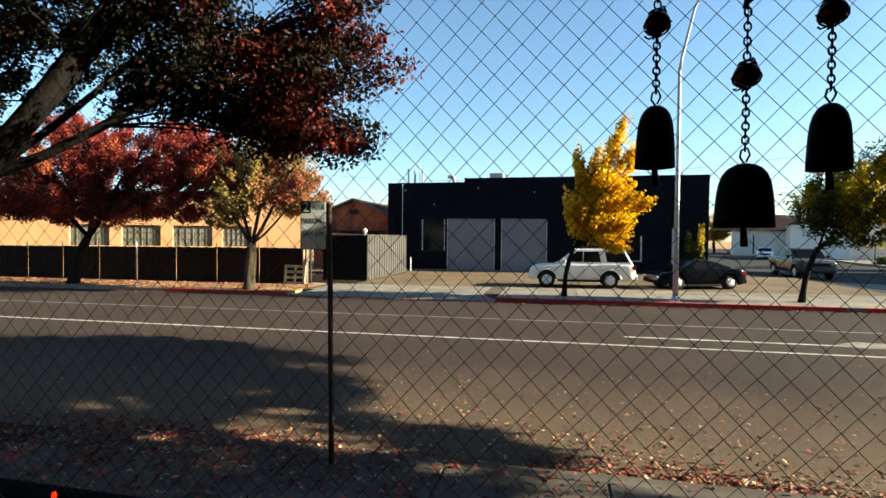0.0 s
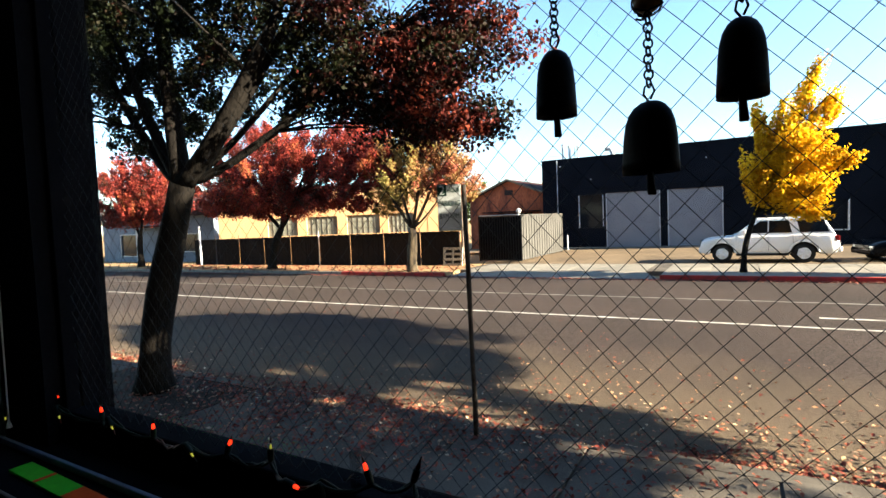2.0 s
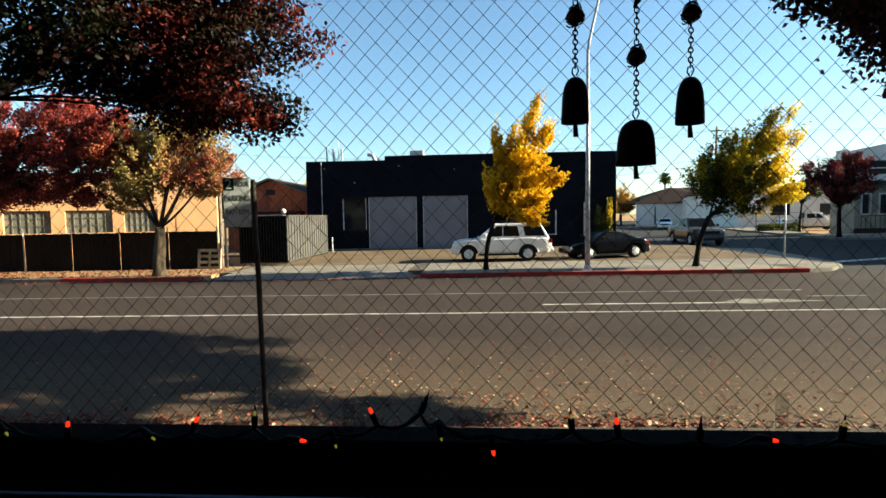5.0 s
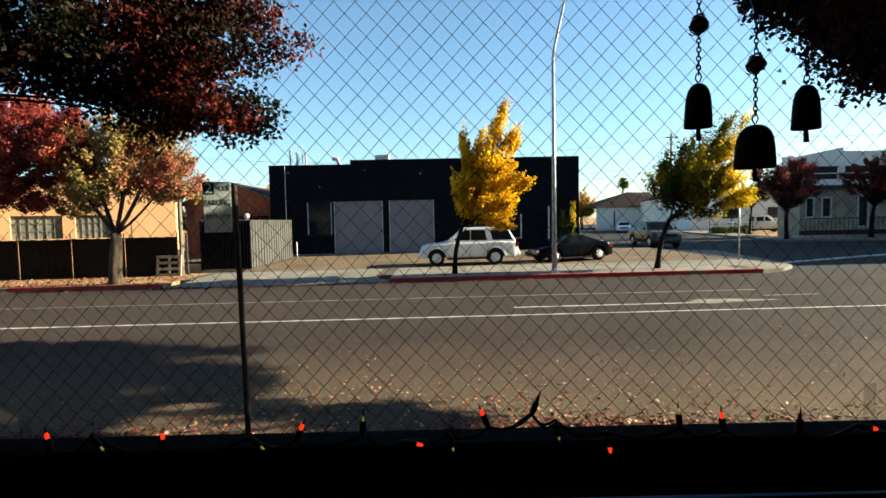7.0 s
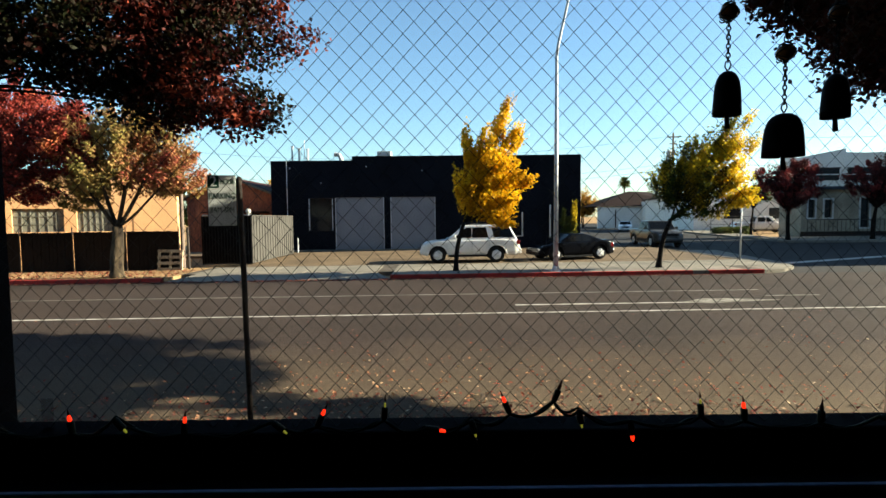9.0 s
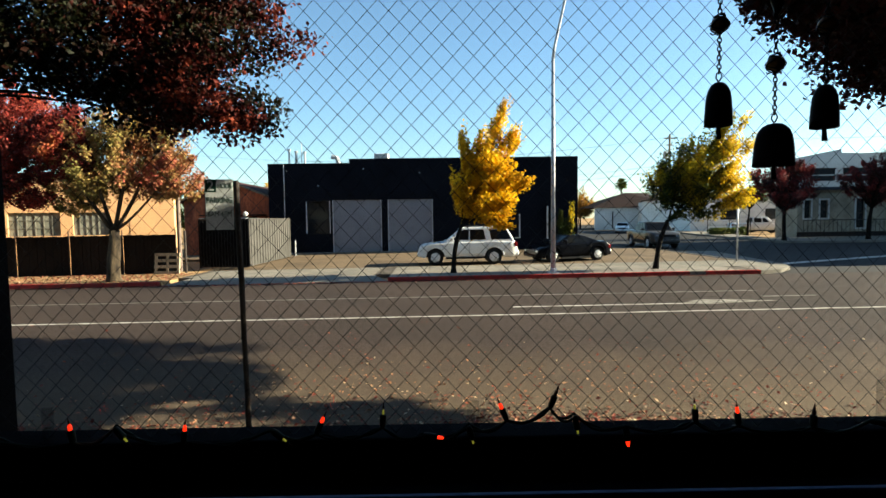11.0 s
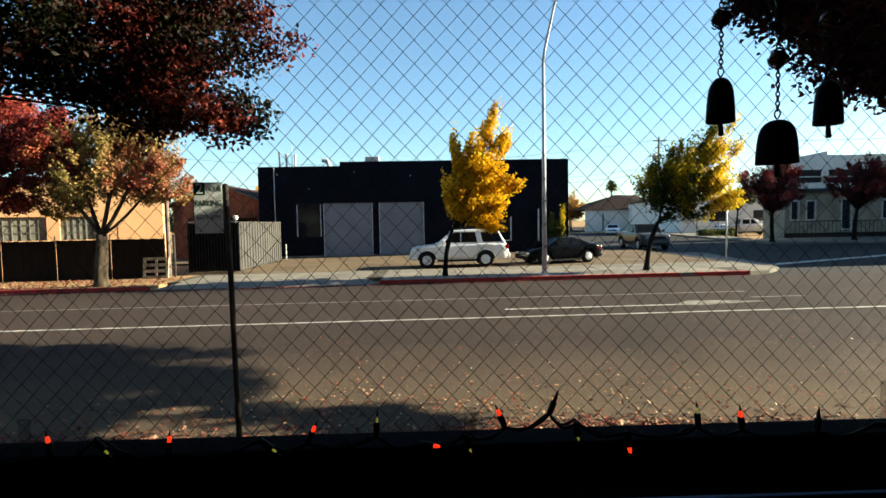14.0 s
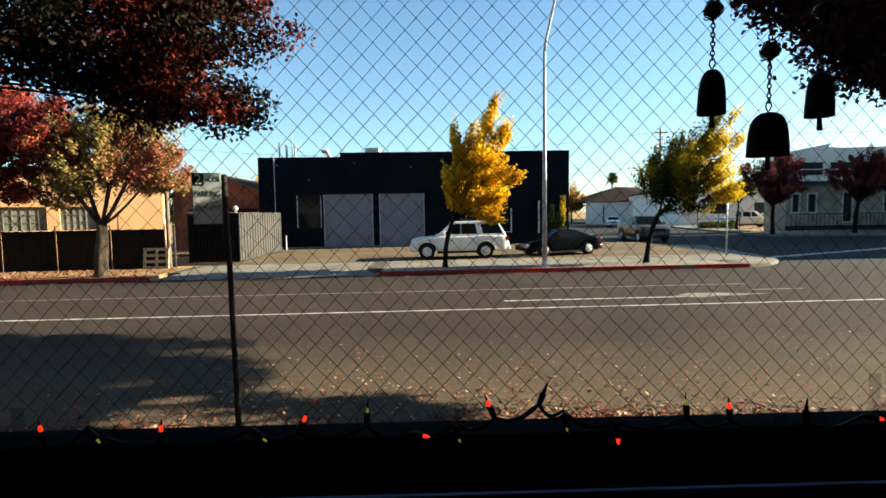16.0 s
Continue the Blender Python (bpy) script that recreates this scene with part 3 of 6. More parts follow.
        if rack:
            part("roof_rail", tube([(f1 + 0.3, s * (tw - 0.05), roof - 0.05), (f1 + 0.4, s * (tw - 0.05), roof + 0.035), (f2 - 0.4, s * (tw - 0.05), roof + 0.035), (f2 - 0.25, s * (tw - 0.05), roof - 0.05)], 0.018, 6), DARK_METAL, ob)
    part("front_bumper", box(-0.05, 0.2, -w + 0.17, w - 0.17, clear_z + 0.06, clear_z + 0.3, 0.07), paint, ob)
    part("rear_bumper", box(L - 0.2, L + 0.06, -w + 0.11, w - 0.11, clear_z + 0.06, clear_z + 0.3, 0.06), paint, ob)
    part("grille", box(-0.015, 0.06, -w + 0.45, w - 0.45, lamp_z - 0.12, lamp_z + 0.06, 0.01), DARK_METAL, ob)
    if bed:
        part("cargo_bed", box(bed[0], bed[1], -w + 0.1, w - 0.1, belt - 0.03, belt + 0.006), TYRE, ob)
    return ob

# ---- ground, street and pavements ----
bm = bmesh.new()
gx = [-2500, -45, 45, 2500]
gy = [-2500, 0.5, 60, 2500]
gv = [[bm.verts.new((x, y, gz(x) - 0.03)) for y in gy] for x in gx]
for i in range(3):
    for j in range(3):
        bm.faces.new((gv[i][j], gv[i + 1][j], gv[i + 1][j + 1], gv[i][j + 1]))
structure(part("ground", bm, DIRT), "dry tan earth reaching to the horizon", "ground")

KERB = 19.3
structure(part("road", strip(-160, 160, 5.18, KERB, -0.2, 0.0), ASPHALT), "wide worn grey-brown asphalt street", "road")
side = [(12.6, KERB), (15.2, 22.5), (15.6, 26), (15.9, 30.3), (13.2, 36.4), (13.4, 49), (22, 92), (38, 150), (50.4, 150), (29.4, 60), (26.4, 39.2), (60, 33.7), (60, KERB)]
structure(part("side_road", slab(side, -0.2, -0.004), SIDE_ASPHALT), "dark asphalt side street joining the main street", "road")
structure(part("lane_line", strip(-70, 60, 12.06, 12.17, -0.004, 0.004), LINE_PAINT), "solid white painted lane line on asphalt", "road marking")
structure(part("far_lane_line", strip(-70, 9.4, 15.12, 15.24, -0.004, 0.004), WORN_PAINT), "faded white lane line on asphalt", "road marking")
structure(part("turn_lane_line", strip(1.9, 6.6, 13.12, 13.24, -0.004, 0.004), LINE_PAINT), "short white turn lane line on asphalt", "road marking")
bm = slab([(6.3, 13.25), (6.9, 12.98), (8.0, 13.2), (8.9, 13.32), (8.0, 13.6), (7.0, 13.75)], -0.004, 0.005)
structure(part("turn_arrow", bm, FADED_PAINT), "worn white turn arrow painted on asphalt", "road marking")
structure(part("worn_line", strip(8.9, 10.4, 14.0, 14.12, -0.004, 0.004), WORN_PAINT), "worn piece of white lane line", "road marking")
structure(part("stop_line", slab([(15.2, 23.2), (15.5, 22.8), (30, 28.6), (30, 29.2)], -0.004, 0.004), LINE_PAINT), "white stop line across the side street", "road marking")

# far kerb: red paint with plain gaps, and the dropped driveway between
for x0, x1, mat, lab in ((-80, -16.2, CONCRETE, "grey concrete kerb"), (-16.2, -10.5, RED_PAINT, "red painted concrete kerb"), (-1.9, 9.5, RED_PAINT, "red painted concrete kerb"),
                         (9.5, 10.1, CONCRETE, "grey concrete storm drain kerb"), (10.1, 12.2, RED_PAINT, "red painted concrete kerb")):
    structure(part("kerb", strip(x0, x1, KERB - 0.003, KERB + 0.17, -0.15, 0.15, 3), mat), lab, "kerb")
bm = bmesh.new()
corner = [(12.2, KERB), (13.2, KERB + 0.35), (14.2, KERB + 1.3), (14.8, KERB + 2.6), (15.2, KERB + 5), (16.3, KERB + 11)]
inner = [(12.2, KERB + 0.17), (13.1, KERB + 0.5), (14.05, KERB + 1.4), (14.62, KERB + 2.7), (15.0, KERB + 5), (16.1, KERB + 11)]
structure(part("kerb", slab(corner + inner[::-1], -0.15, 0.13), CONCRETE), "rounded grey concrete kerb at the corner", "kerb")
bm = bmesh.new()
ap = [bm.verts.new((x, y, z + gz(x))) for x, y, z in ((-10.4, KERB, 0.004), (-1.9, KERB, 0.004), (-2.6, KERB + 1.4, 0.14), (-9.8, KERB + 1.4, 0.14))]
bm.faces.new(ap)
for i in range(4):
    lowv = [bm.verts.new((*v.co[:2], -0.2)) for v in (ap[i], ap[(i + 1) % 4])]
    bm.faces.new((ap[i], ap[(i + 1) % 4], lowv[1], lowv[0]))
structure(part("driveway_apron", bm, CONCRETE), "sloping pale concrete driveway apron", "driveway")
structure(part("lot", slab([(-9.3, 23.8), (13.9, 23.8), (15.7, 30.3), (13.1, 36.3), (-30, 36.3), (-30, 32), (-9.3, 32)], -0.1, 0.12), LOT), "sunlit brown gravelly parking lot", "ground")
structure(part("verge", strip(-80, -10.45, KERB + 0.17, 23.8, -0.1, 0.125), DIRT), "bare tan earth verge with dry leaves", "ground")
pave = new("pavement_far")
structure(pave, "pale concrete pavement along the far kerb", "pavement")
tile_far = part("paving_slab", box(-0.74, 0.74, -0.685, 0.685, -0.1, 0, 0.008), CONCRETE, pave)
xs = [-1.15 + 1.5 * i for i in range(9)]
first = True
cells = [(x, KERB + 0.17 + 0.7 + 1.39 * j) for x in xs for j in range(3)] + [(x, KERB + 0.87 + 1.39 * j) for x in (12.35,) for j in (1, 2)]
cells += [(-9.3 + 1.5 * i, KERB + 2.1 + 1.39 * j) for i in range(5) for j in range(2)]
for k, (x, y) in enumerate(cells):
    z = gz(x) + 0.148 + 0.004 * math.sin(7.3 * k)
    if first:
        tile_far.location, first = (x, y, z), False
    else:
        shared("paving_slab", tile_far.data, pave, (x, y, z), (0.002 * math.sin(3 * k), -0.006, 0))
structure(part("pavement_bed", strip(-10.44, 14.0, KERB + 1.45, 23.78, -0.12, 0.135), OLD_CONCRETE), "rough concrete under the pavement joints", "pavement")
structure(part("pavement_bed", strip(-1.85, 12.3, KERB + 0.17, KERB + 1.45, -0.12, 0.135), OLD_CONCRETE), "rough concrete under the pavement joints", "pavement")
structure(part("pavement_corner", slab([(12.3, KERB + 0.17)] + inner[1:] + [(14.0, 30.3), (14.0, 23.8), (12.3, 23.8)], -0.1, 0.14), CONCRETE), "pale concrete corner pavement with a ramp", "pavement")

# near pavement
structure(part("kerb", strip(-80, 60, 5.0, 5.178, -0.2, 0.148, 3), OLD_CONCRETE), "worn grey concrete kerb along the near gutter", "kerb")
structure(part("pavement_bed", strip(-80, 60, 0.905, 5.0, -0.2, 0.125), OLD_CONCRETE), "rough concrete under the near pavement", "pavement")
near = new("pavement_near")
structure(near, "shaded grey concrete pavement below the window", "pavement")
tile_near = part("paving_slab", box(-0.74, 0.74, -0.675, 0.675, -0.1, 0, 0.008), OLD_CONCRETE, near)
k = 0
for i in range(14):
    for j in range(3):
        x, y = -13.5 + 1.5 * i, 1.65 + 1.37 * j
        if (i, j) in ((4, 2), (5, 2)):
            continue                      # open soil round the tree
        k += 1
        at = (x, y, gz(x) + 0.15 + 0.004 * math.sin(5.1 * k))
        if k == 1:
            tile_near.location = at
        else:
            shared("paving_slab", tile_near.data, near, at, (0.003 * math.sin(4 * k), -0.006, 0))
structure(part("tree_pit", slab([(-8.2, 3.74), (-5.3, 3.74), (-5.3, 4.99), (-8.2, 4.99)], 0.0, 0.14), SOIL), "dark soil round the street tree", "ground")

# ---- the room and its window ----
WX0, WX1, WZ0, WZ1 = -0.733, 2.4, 1.95, 3.7
# unseen upper walls and length are assumed, raised to block sky light outside
bm = box(-14, WX0, 0.77, 0.9, -0.3, 11.2)
box(WX1, 36, 0.77, 0.9, -0.3, 11.2, bm=bm)
box(WX0, WX1, 0.77, 0.9, WZ1, 11.2, bm=bm)
box(WX0, WX1, 0.80, 0.9, -0.3, WZ0 - 0.045, bm=bm)
structure(part("wall_street", bm, BLACK), "dark painted street wall with a wide window opening", "wall")
# unseen pier, added to keep the grazing sun out of the window
structure(part("pilaster", box(2.42, 2.85, 0.9, 1.3, -0.3, 11.2), OLD_CONCRETE), "plain unseen concrete pier added to block the low sun", "wall")
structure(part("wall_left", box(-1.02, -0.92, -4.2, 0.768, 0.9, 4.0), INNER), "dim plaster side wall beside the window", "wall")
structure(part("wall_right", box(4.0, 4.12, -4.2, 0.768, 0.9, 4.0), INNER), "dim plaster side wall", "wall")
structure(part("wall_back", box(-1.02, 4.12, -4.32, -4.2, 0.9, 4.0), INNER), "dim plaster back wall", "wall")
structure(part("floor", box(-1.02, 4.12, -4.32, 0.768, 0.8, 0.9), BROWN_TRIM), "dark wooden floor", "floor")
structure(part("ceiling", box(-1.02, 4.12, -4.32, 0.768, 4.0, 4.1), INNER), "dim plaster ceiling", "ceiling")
structure(part("roof", box(-14, 36, -8, 0.9, 11.2, 11.35), BLACK), "flat dark roof over the room", "roof")
structure(part("wall_outer", box(-14, 36, -8.1, -8, -0.3, 11.2), BLACK), "plain outer wall of the building", "wall")
structure(part("wall_outer", box(-14.1, -14, -8.1, 0.9, -0.3, 11.2), BLACK), "plain outer wall of the building", "wall")
structure(part("wall_outer", box(36, 36.1, -8.1, 0.9, -0.3, 11.2), BLACK), "plain outer wall of the building", "wall")

win = structure(new("window_1"), "wide fixed window of wired glass with a dark frame", "window")
part("frame_rail", box(WX0, WX1, 0.802, 0.86, WZ0 - 0.045, WZ0, 0.004), BLACK, win)
part("frame_rail", box(WX0, WX1, 0.802, 0.86, WZ1 - 0.05, WZ1, 0.004), DARK_METAL, win)
part("frame_stile", box(WX0, WX0 + 0.012, 0.802, 0.86, WZ0, WZ1 - 0.05, 0.002), BLACK, win)
part("frame_stile", box(WX1 - 0.04, WX1, 0.802, 0.86, WZ0, WZ1 - 0.05, 0.004), DARK_METAL, win)
pane = part("pane", box(WX0 + 0.012, WX1 - 0.04, 0.8275, 0.8335, WZ0, WZ1 - 0.05), PANE, win, "clear wired glass pane")
pane.visible_shadow = False
GW, GH = 0.0312, 0.0334                       # width and height of a wire diamond
bm = bmesh.new()
x_a, x_b, z_a, z_b = WX0 + 0.012, WX1 - 0.04, WZ0, WZ1 - 0.05
wr = 0.0004
for fam in (1, -1):
    n0 = int((x_a - fam * 0 - 4) / GW)
    for k in range(n0, int(6 / GW)):
        # the wire x = GW * k + fam * (z - z_a) * GW / GH
        def xw(z):
            return GW * k + fam * (z - z_a) * GW / GH
        z0, z1 = z_a, z_b
        zl, zr = z_a + fam * (x_a - GW * k) * GH / GW, z_a + fam * (x_b - GW * k) * GH / GW
        z0, z1 = max(z0, min(zl, zr)), min(z1, max(zl, zr))
        if z1 - z0 < 0.02:
            continue
        n = max(2, int((z1 - z0) / GH / 1.5))
        ph = 1.7 * k + fam
        pts = []
        for i in range(n + 1):
            z = z0 + (z1 - z0) * i / n
            pts.append((xw(z) + 0.0007 * math.sin(2.1 * i + ph), 0.8245 + 0.0006 * fam, z))
        tube(pts, wr, 4, bm, cap=False)
part("wire_mesh", bm, WIRE, win, "thin dark diamond wire mesh")

sill = structure(part("window_sill", box(-0.918, 3.9, 0.35, 0.80, 1.82, 1.885, 0.004), BLACK), "deep black painted window sill", "window sill")
structure(part("sill_strip", box(-0.9, 3.8, 0.731, 0.739, 1.887, 1.9, 0.002), ALUMINIUM), "thin bluish metal strip along the sill", "trim")
structure(part("sill_strip", box(-0.76, 3.8, 0.634, 0.641, 1.887, 1.893, 0.002), BROWN_TRIM), "thin brown strip along the sill", "trim")
# pale board stands in for the lit strip of the left wall
structure(part("lit_strip_board", box(-0.919, -0.876, 0.645, 0.752, 1.887, 3.6, 0.004), LIT_STRIP_PAINT), "pale blue-grey board standing in for a lit strip of side wall", "trim")
cord = tagged(part("blind_cord", tube([(-0.768, 0.73, 3.6), (-0.768, 0.73, 2.79), (-0.783, 0.73, 2.35), (-0.795, 0.73, 1.945), (-0.795, 0.73, 1.93)], [0.0016, 0.0016, 0.0016, 0.0016, 0.006], 6), TRIM_WHITE), "thin pale blind cord hanging beside the window", "cord")
card = thing("printed_card", (-0.53, 0.695, 1.8855), "narrow bright green card with red stripes on the sill", "card")
card.rotation_euler = (0, 0, radians(-1.5))
part("card_sheet", box(-0.14, 0.3, -0.018, 0.018, 0, 0.006, 0.001), TOY_GREEN, card)
part("stripe", prism([(-0.045, 0.0062), (-0.035, 0.0062), (-0.035, 0.0068), (-0.045, 0.0068)], -0.017, 0.017), TOY_RED, card)
part("stripe", prism([(0.06, 0.0062), (0.16, 0.0062), (0.16, 0.0068), (0.06, 0.0068)], -0.017, 0.017), TOY_RED, card)

# string of mini lights along the bottom of the window
lights = thing("string_lights", (0, 0.79, 1.95), "dark cord of red and yellow mini lights along the window", "string lights")
bulbs = [(-0.91, -0.045, "Y", 160), (-0.749, 0.031, "r", 20), (-0.668, -0.004, "Y", 150), (-0.583, 0.031, "r", -10), (-0.48, 0.007, "Y", 140), (-0.415, 0.027, "r", 5), (-0.257, 0.003, "Y", 130), (-0.212, 0.036, "r", 25), (-0.123, 0.047, "y", 4),
         (-0.025, 0.004, "R", 100), (0.022, -0.005, "Y", 165), (0.066, 0.052, "r", -22), (0.152, 0.07, "d", 22), (0.176, 0.007, "Y", 170), (0.25, -0.01, "R", 172),
         (0.365, 0.047, "y", -4), (0.431, 0.04, "r", -6), (0.551, 0.035, "d", 3), (0.637, 0.013, "R", 100), (0.75, 0.04, "y", 8), (0.86, 0.0, "R", 150), (0.95, 0.04, "r", -5)]
path = []
for x, z, kind, tilt in bulbs:
    x += 0.014 if x < -0.1 else -0.035 * x
    low = kind in 'RY'                     # these hang lower, on the room side of the frame
    z += 0.014 if low else 0.0
    d = Vector((math.sin(radians(tilt)), 0, math.cos(radians(tilt))))
    tip = Vector((x, -0.03 if low else 0.003, z))
    foot = tip - d * 0.026
    bm = tube([foot, foot + d * 0.004, foot + d * 0.018, foot + d * 0.02], [0.0032, 0.0046, 0.005, 0.0042], 8)
    holder = part("socket", bm, CORD, lights, smooth=True)
    s = foot + d * 0.019
    lit = {"r": LIT_RED, "R": LIT_RED, "y": LIT_YELLOW, "Y": LIT_YELLOW, "d": UNLIT_BULB}[kind]
    glow = part("bulb", tube([s, s + d * 0.0025, s + d * 0.0065, s + d * (0.0105 if kind in 'rRd' else 0.0075)], [0.0021, 0.0029, 0.0027, 0.0015] if kind in 'rRd' else [0.0012, 0.0017, 0.0014, 0.0008], 8), lit, holder, {"r": "glowing red bulb", "R": "glowing red bulb", "y": "glowing yellow bulb", "Y": "glowing yellow bulb", "d": "unlit dark bulb"}[kind], True)
    part("bulb_tip", tube([s + d * 0.0102, s + d * 0.0125, s + d * 0.017, s + d * 0.02], [0.0016, 0.0013, 0.0007, 0.0002], 8), UNLIT_BULB, holder, smooth=True)
    path.append(foot)
rng = random.Random(5)
bm = bmesh.new()
for strand in (0, 1):
    line = []
    for a, b in zip(path, path[1:]):
        for i in range(6):
            f = i / 6
            p = a.lerp(b, f)
            p.z += -0.012 * math.sin(math.pi * f) + 0.0016 * math.sin(9 * p.x * 12 + strand * 3)
            p.y += 0.003 * math.sin(70 * p.x + strand * 3.1) + 0.002
            p.z = max(p.z, -0.001 if p.x < -0.8 else 0.004)
            line.append(p)
    tube(line, 0.0023, 5, bm)
part("cord", bm, CORD, lights, smooth=True)
for x, h0, h1 in ((0.025, 1.945, 2.0), (0.656, 1.96, 2.022), (-0.62, 1.95, 2.0)):
    t = tagged(part("tape_strip", box(x - 0.009, x + 0.009, 0.8185, 0.8195, h0, h1), TAPE), "clear tape holding the lights to the glass", "tape", "tape strips")

# three iron bells on chains


def link_chain(bm, top, bottom, n, r=0.0032, wire=0.0009):
    a, b = Vector(top), Vector(bottom)
    for i in range(n):
        c = a.lerp(b, (i + 0.5) / n)
        h = (a - b).length / n * 0.66
        flat = i % 2
        pts = []
        for k in range(11):
            an = 2 * math.pi * k / 10
            o = r * math.cos(an)
            pts.append(c + Vector((o if flat else o * 0.35, o * 0.35 if flat else o, h * math.sin(an))))
        tube(pts, wire, 5, bm, cap=False)


def bell(at, turn, wide, deep, bead_up, label):
    """at: the bell's mouth; an oval cowbell shape, wide at the mouth, with a domed top."""
    ob = thing("hanging_bell", at, label, "bell", "iron bells hung in the window")
    rings = []
    bm = bmesh.new()
    prof = [(0.0, 1.0, 1.0), (0.01, 0.985, 0.99), (0.028, 0.93, 0.93), (0.039, 0.86, 0.86), (0.047, 0.74, 0.72), (0.0523, 0.56, 0.52), (0.0555, 0.33, 0.3), (0.0566, 0.08, 0.08)]
    outer = [[(wide * a * math.cos(2 * math.pi * k / 28), deep * b * math.sin(2 * math.pi * k / 28), z) for k in range(28)] for z, a, b in prof]
    inner = [[(wide * a * 0.92 * math.cos(2 * math.pi * k / 28), deep * b * 0.88 * math.sin(2 * math.pi * k / 28), z - 0.002) for k in range(28)] for z, a, b in prof[1:]]
    rows = [[bm.verts.new(p) for p in ring] for ring in inner[::-1] + [outer[0]] + outer[1:]]
    for a, b in zip(rows, rows[1:]):
        for k in range(28):
            bm.faces.new((a[k], a[(k + 1) % 28], b[(k + 1) % 28], b[k]))
    bm.faces.new(rows[0][::-1])
    bm.faces.new(rows[-1])
    body = part("bell_body", bm, BELL_IRON, ob, "blackened iron bell", True)
    body.rotation_euler = (0, 0, radians(turn))
    part("clapper", tube([(0, 0, 0.05), (0, 0, 0.0), (0.001, 0, -0.016), (0.001, 0, -0.017)], [0.0015, 0.0026, 0.0034, 0.003], 8), BELL_IRON, ob, smooth=True)
    bm = bmesh.new()
    tube([(0.0, 0, 0.056), (-0.004, 0, 0.062), (-0.003, 0, 0.068), (0.002, 0, 0.07), (0.004, 0, 0.064), (0.001, 0, 0.058)], 0.001, 5, bm)
    part("hook", bm, BELL_IRON, ob, smooth=True)
    bm = bmesh.new()
    link_chain(bm, (0, 0, bead_up + 0.45), (0, 0, bead_up + 0.013), 68)
    part("chain", bm, BELL_IRON, ob, smooth=True)
    bm = bmesh.new()
    link_chain(bm, (0, 0, bead_up - 0.012), (0, 0, 0.068), 9)
    part("chain", bm, BELL_IRON, ob, smooth=True)
    bm = bmesh.new()
    bmesh.ops.create_icosphere(bm, subdivisions=3, radius=0.0108)
    for v in bm.verts:
        v.co = Vector((v.co.x, v.co.y, v.co.z * 0.95 + bead_up))
    bead = part("bead", bm, AMBER, ob, "amber glass bead", True)
    bm = bmesh.new()
    rg = random.Random(int(bead_up * 1e4))
    turns = []
    for i in range(120):
        an, el = 2 * math.pi * i / 16, 1.35 * math.sin(2 * math.pi * i / 41 + rg.uniform(-0.06, 0.06))
        rad = 0.0118 + (0.003 if i % 23 in (3, 4, 5) else 0)
        turns.append((rad * math.cos(el) * math.cos(an), rad * math.cos(el) * math.sin(an), bead_up + rad * math.sin(el)))
    tube(turns, 0.0009, 5, bm)
    part("wire_cage", bm, BELL_IRON, bead, "dark wire wound round the bead", True)
    part("ceiling_hook", tube([(0, 0, bead_up + 0.44), (0.006, 0, bead_up + 0.45), (0, 0, bead_up + 0.46), (0, 0, 4.003 - at[2])], [0.0015, 0.0015, 0.0015, 0.0015], 6), BELL_IRON, ob)
    return ob


bell((0.346, 0.73, 2.395), 10, 0.0174, 0.0165, 0.131, "narrow blackened iron bell on a chain with an amber bead")
wide_bell = bell((0.4205, 0.73, 2.341), -33, 0.0245, 0.0168, 0.134, "wide blackened iron bell on a chain with an amber bead")
bell((0.484, 0.726, 2.39), 20, 0.0172, 0.0164, 0.133, "blackened iron bell turned edgeways on a chain")

part("horn_charm", tube([(-0.004, 0, 0.192), (0.001, 0, 0.2), (0.002, 0, 0.21), (-0.004, 0, 0.22), (-0.013, 0, 0.226)], [0.001, 0.004, 0.0075, 0.006, 0.0008], 8), BELL_IRON, wide_bell, "dark curved horn charm on the chain", True)

# ---- near pavement things ----
post = thing("parking_sign", (-1.85, 4.8, gz(-1.85) + 0.148), "white and green parking sign on a rusty post", "street sign")
post.rotation_euler = (0, 0, radians(13))
part("post", tube([(0.03, 0, -0.05), (0.028, 0, 0.5), (0.016, 0, 1.1), (0.012, 0, 1.6), (0.0, 0, 2.1), (-0.005, 0, 2.5), (-0.005, 0, 2.52)], [0.027, 0.026, 0.025, 0.026, 0.025, 0.024, 0.018], 10), RUSTY, post, "rough dark rusted round post", True)
plate = part("sign_plate", box(-0.266, -0.03, -0.035, -0.032, 2.075, 2.525, 0.0012), SIGN_WHITE, post, "faded white metal sign plate")
part("sign_border", box(-0.27, -0.026, -0.0318, -0.0305, 2.071, 2.529, 0.0005), SIGN_GREEN, plate)
part("number_field", box(-0.264, -0.172, -0.0362, -0.035, 2.415, 2.523), SIGN_GREEN, plate)
part("bolt", tube([(-0.045, -0.04, 2.5), (-0.045, -0.03, 2.5)], 0.008, 8), GALVANISED, post)
part("bolt", tube([(-0.045, -0.04, 2.11), (-0.045, -0.03, 2.11)], 0.008, 8), GALVANISED, post)
up = (radians(90), 0, 0)
lettering("2", 0.13, SIGN_WHITE, plate, (-0.218, -0.0368, 2.468), up)
lettering("HOUR", 0.062, SIGN_GREEN, plate, (-0.1, -0.0356, 2.468), up, width=0.12)
lettering("PARKING", 0.075, SIGN_GREEN, plate, (-0.148, -0.0356, 2.34), up, width=0.215)
lettering("8AM-6PM", 0.07, SIGN_GREEN, plate, (-0.148, -0.0356, 2.215), up, width=0.2)

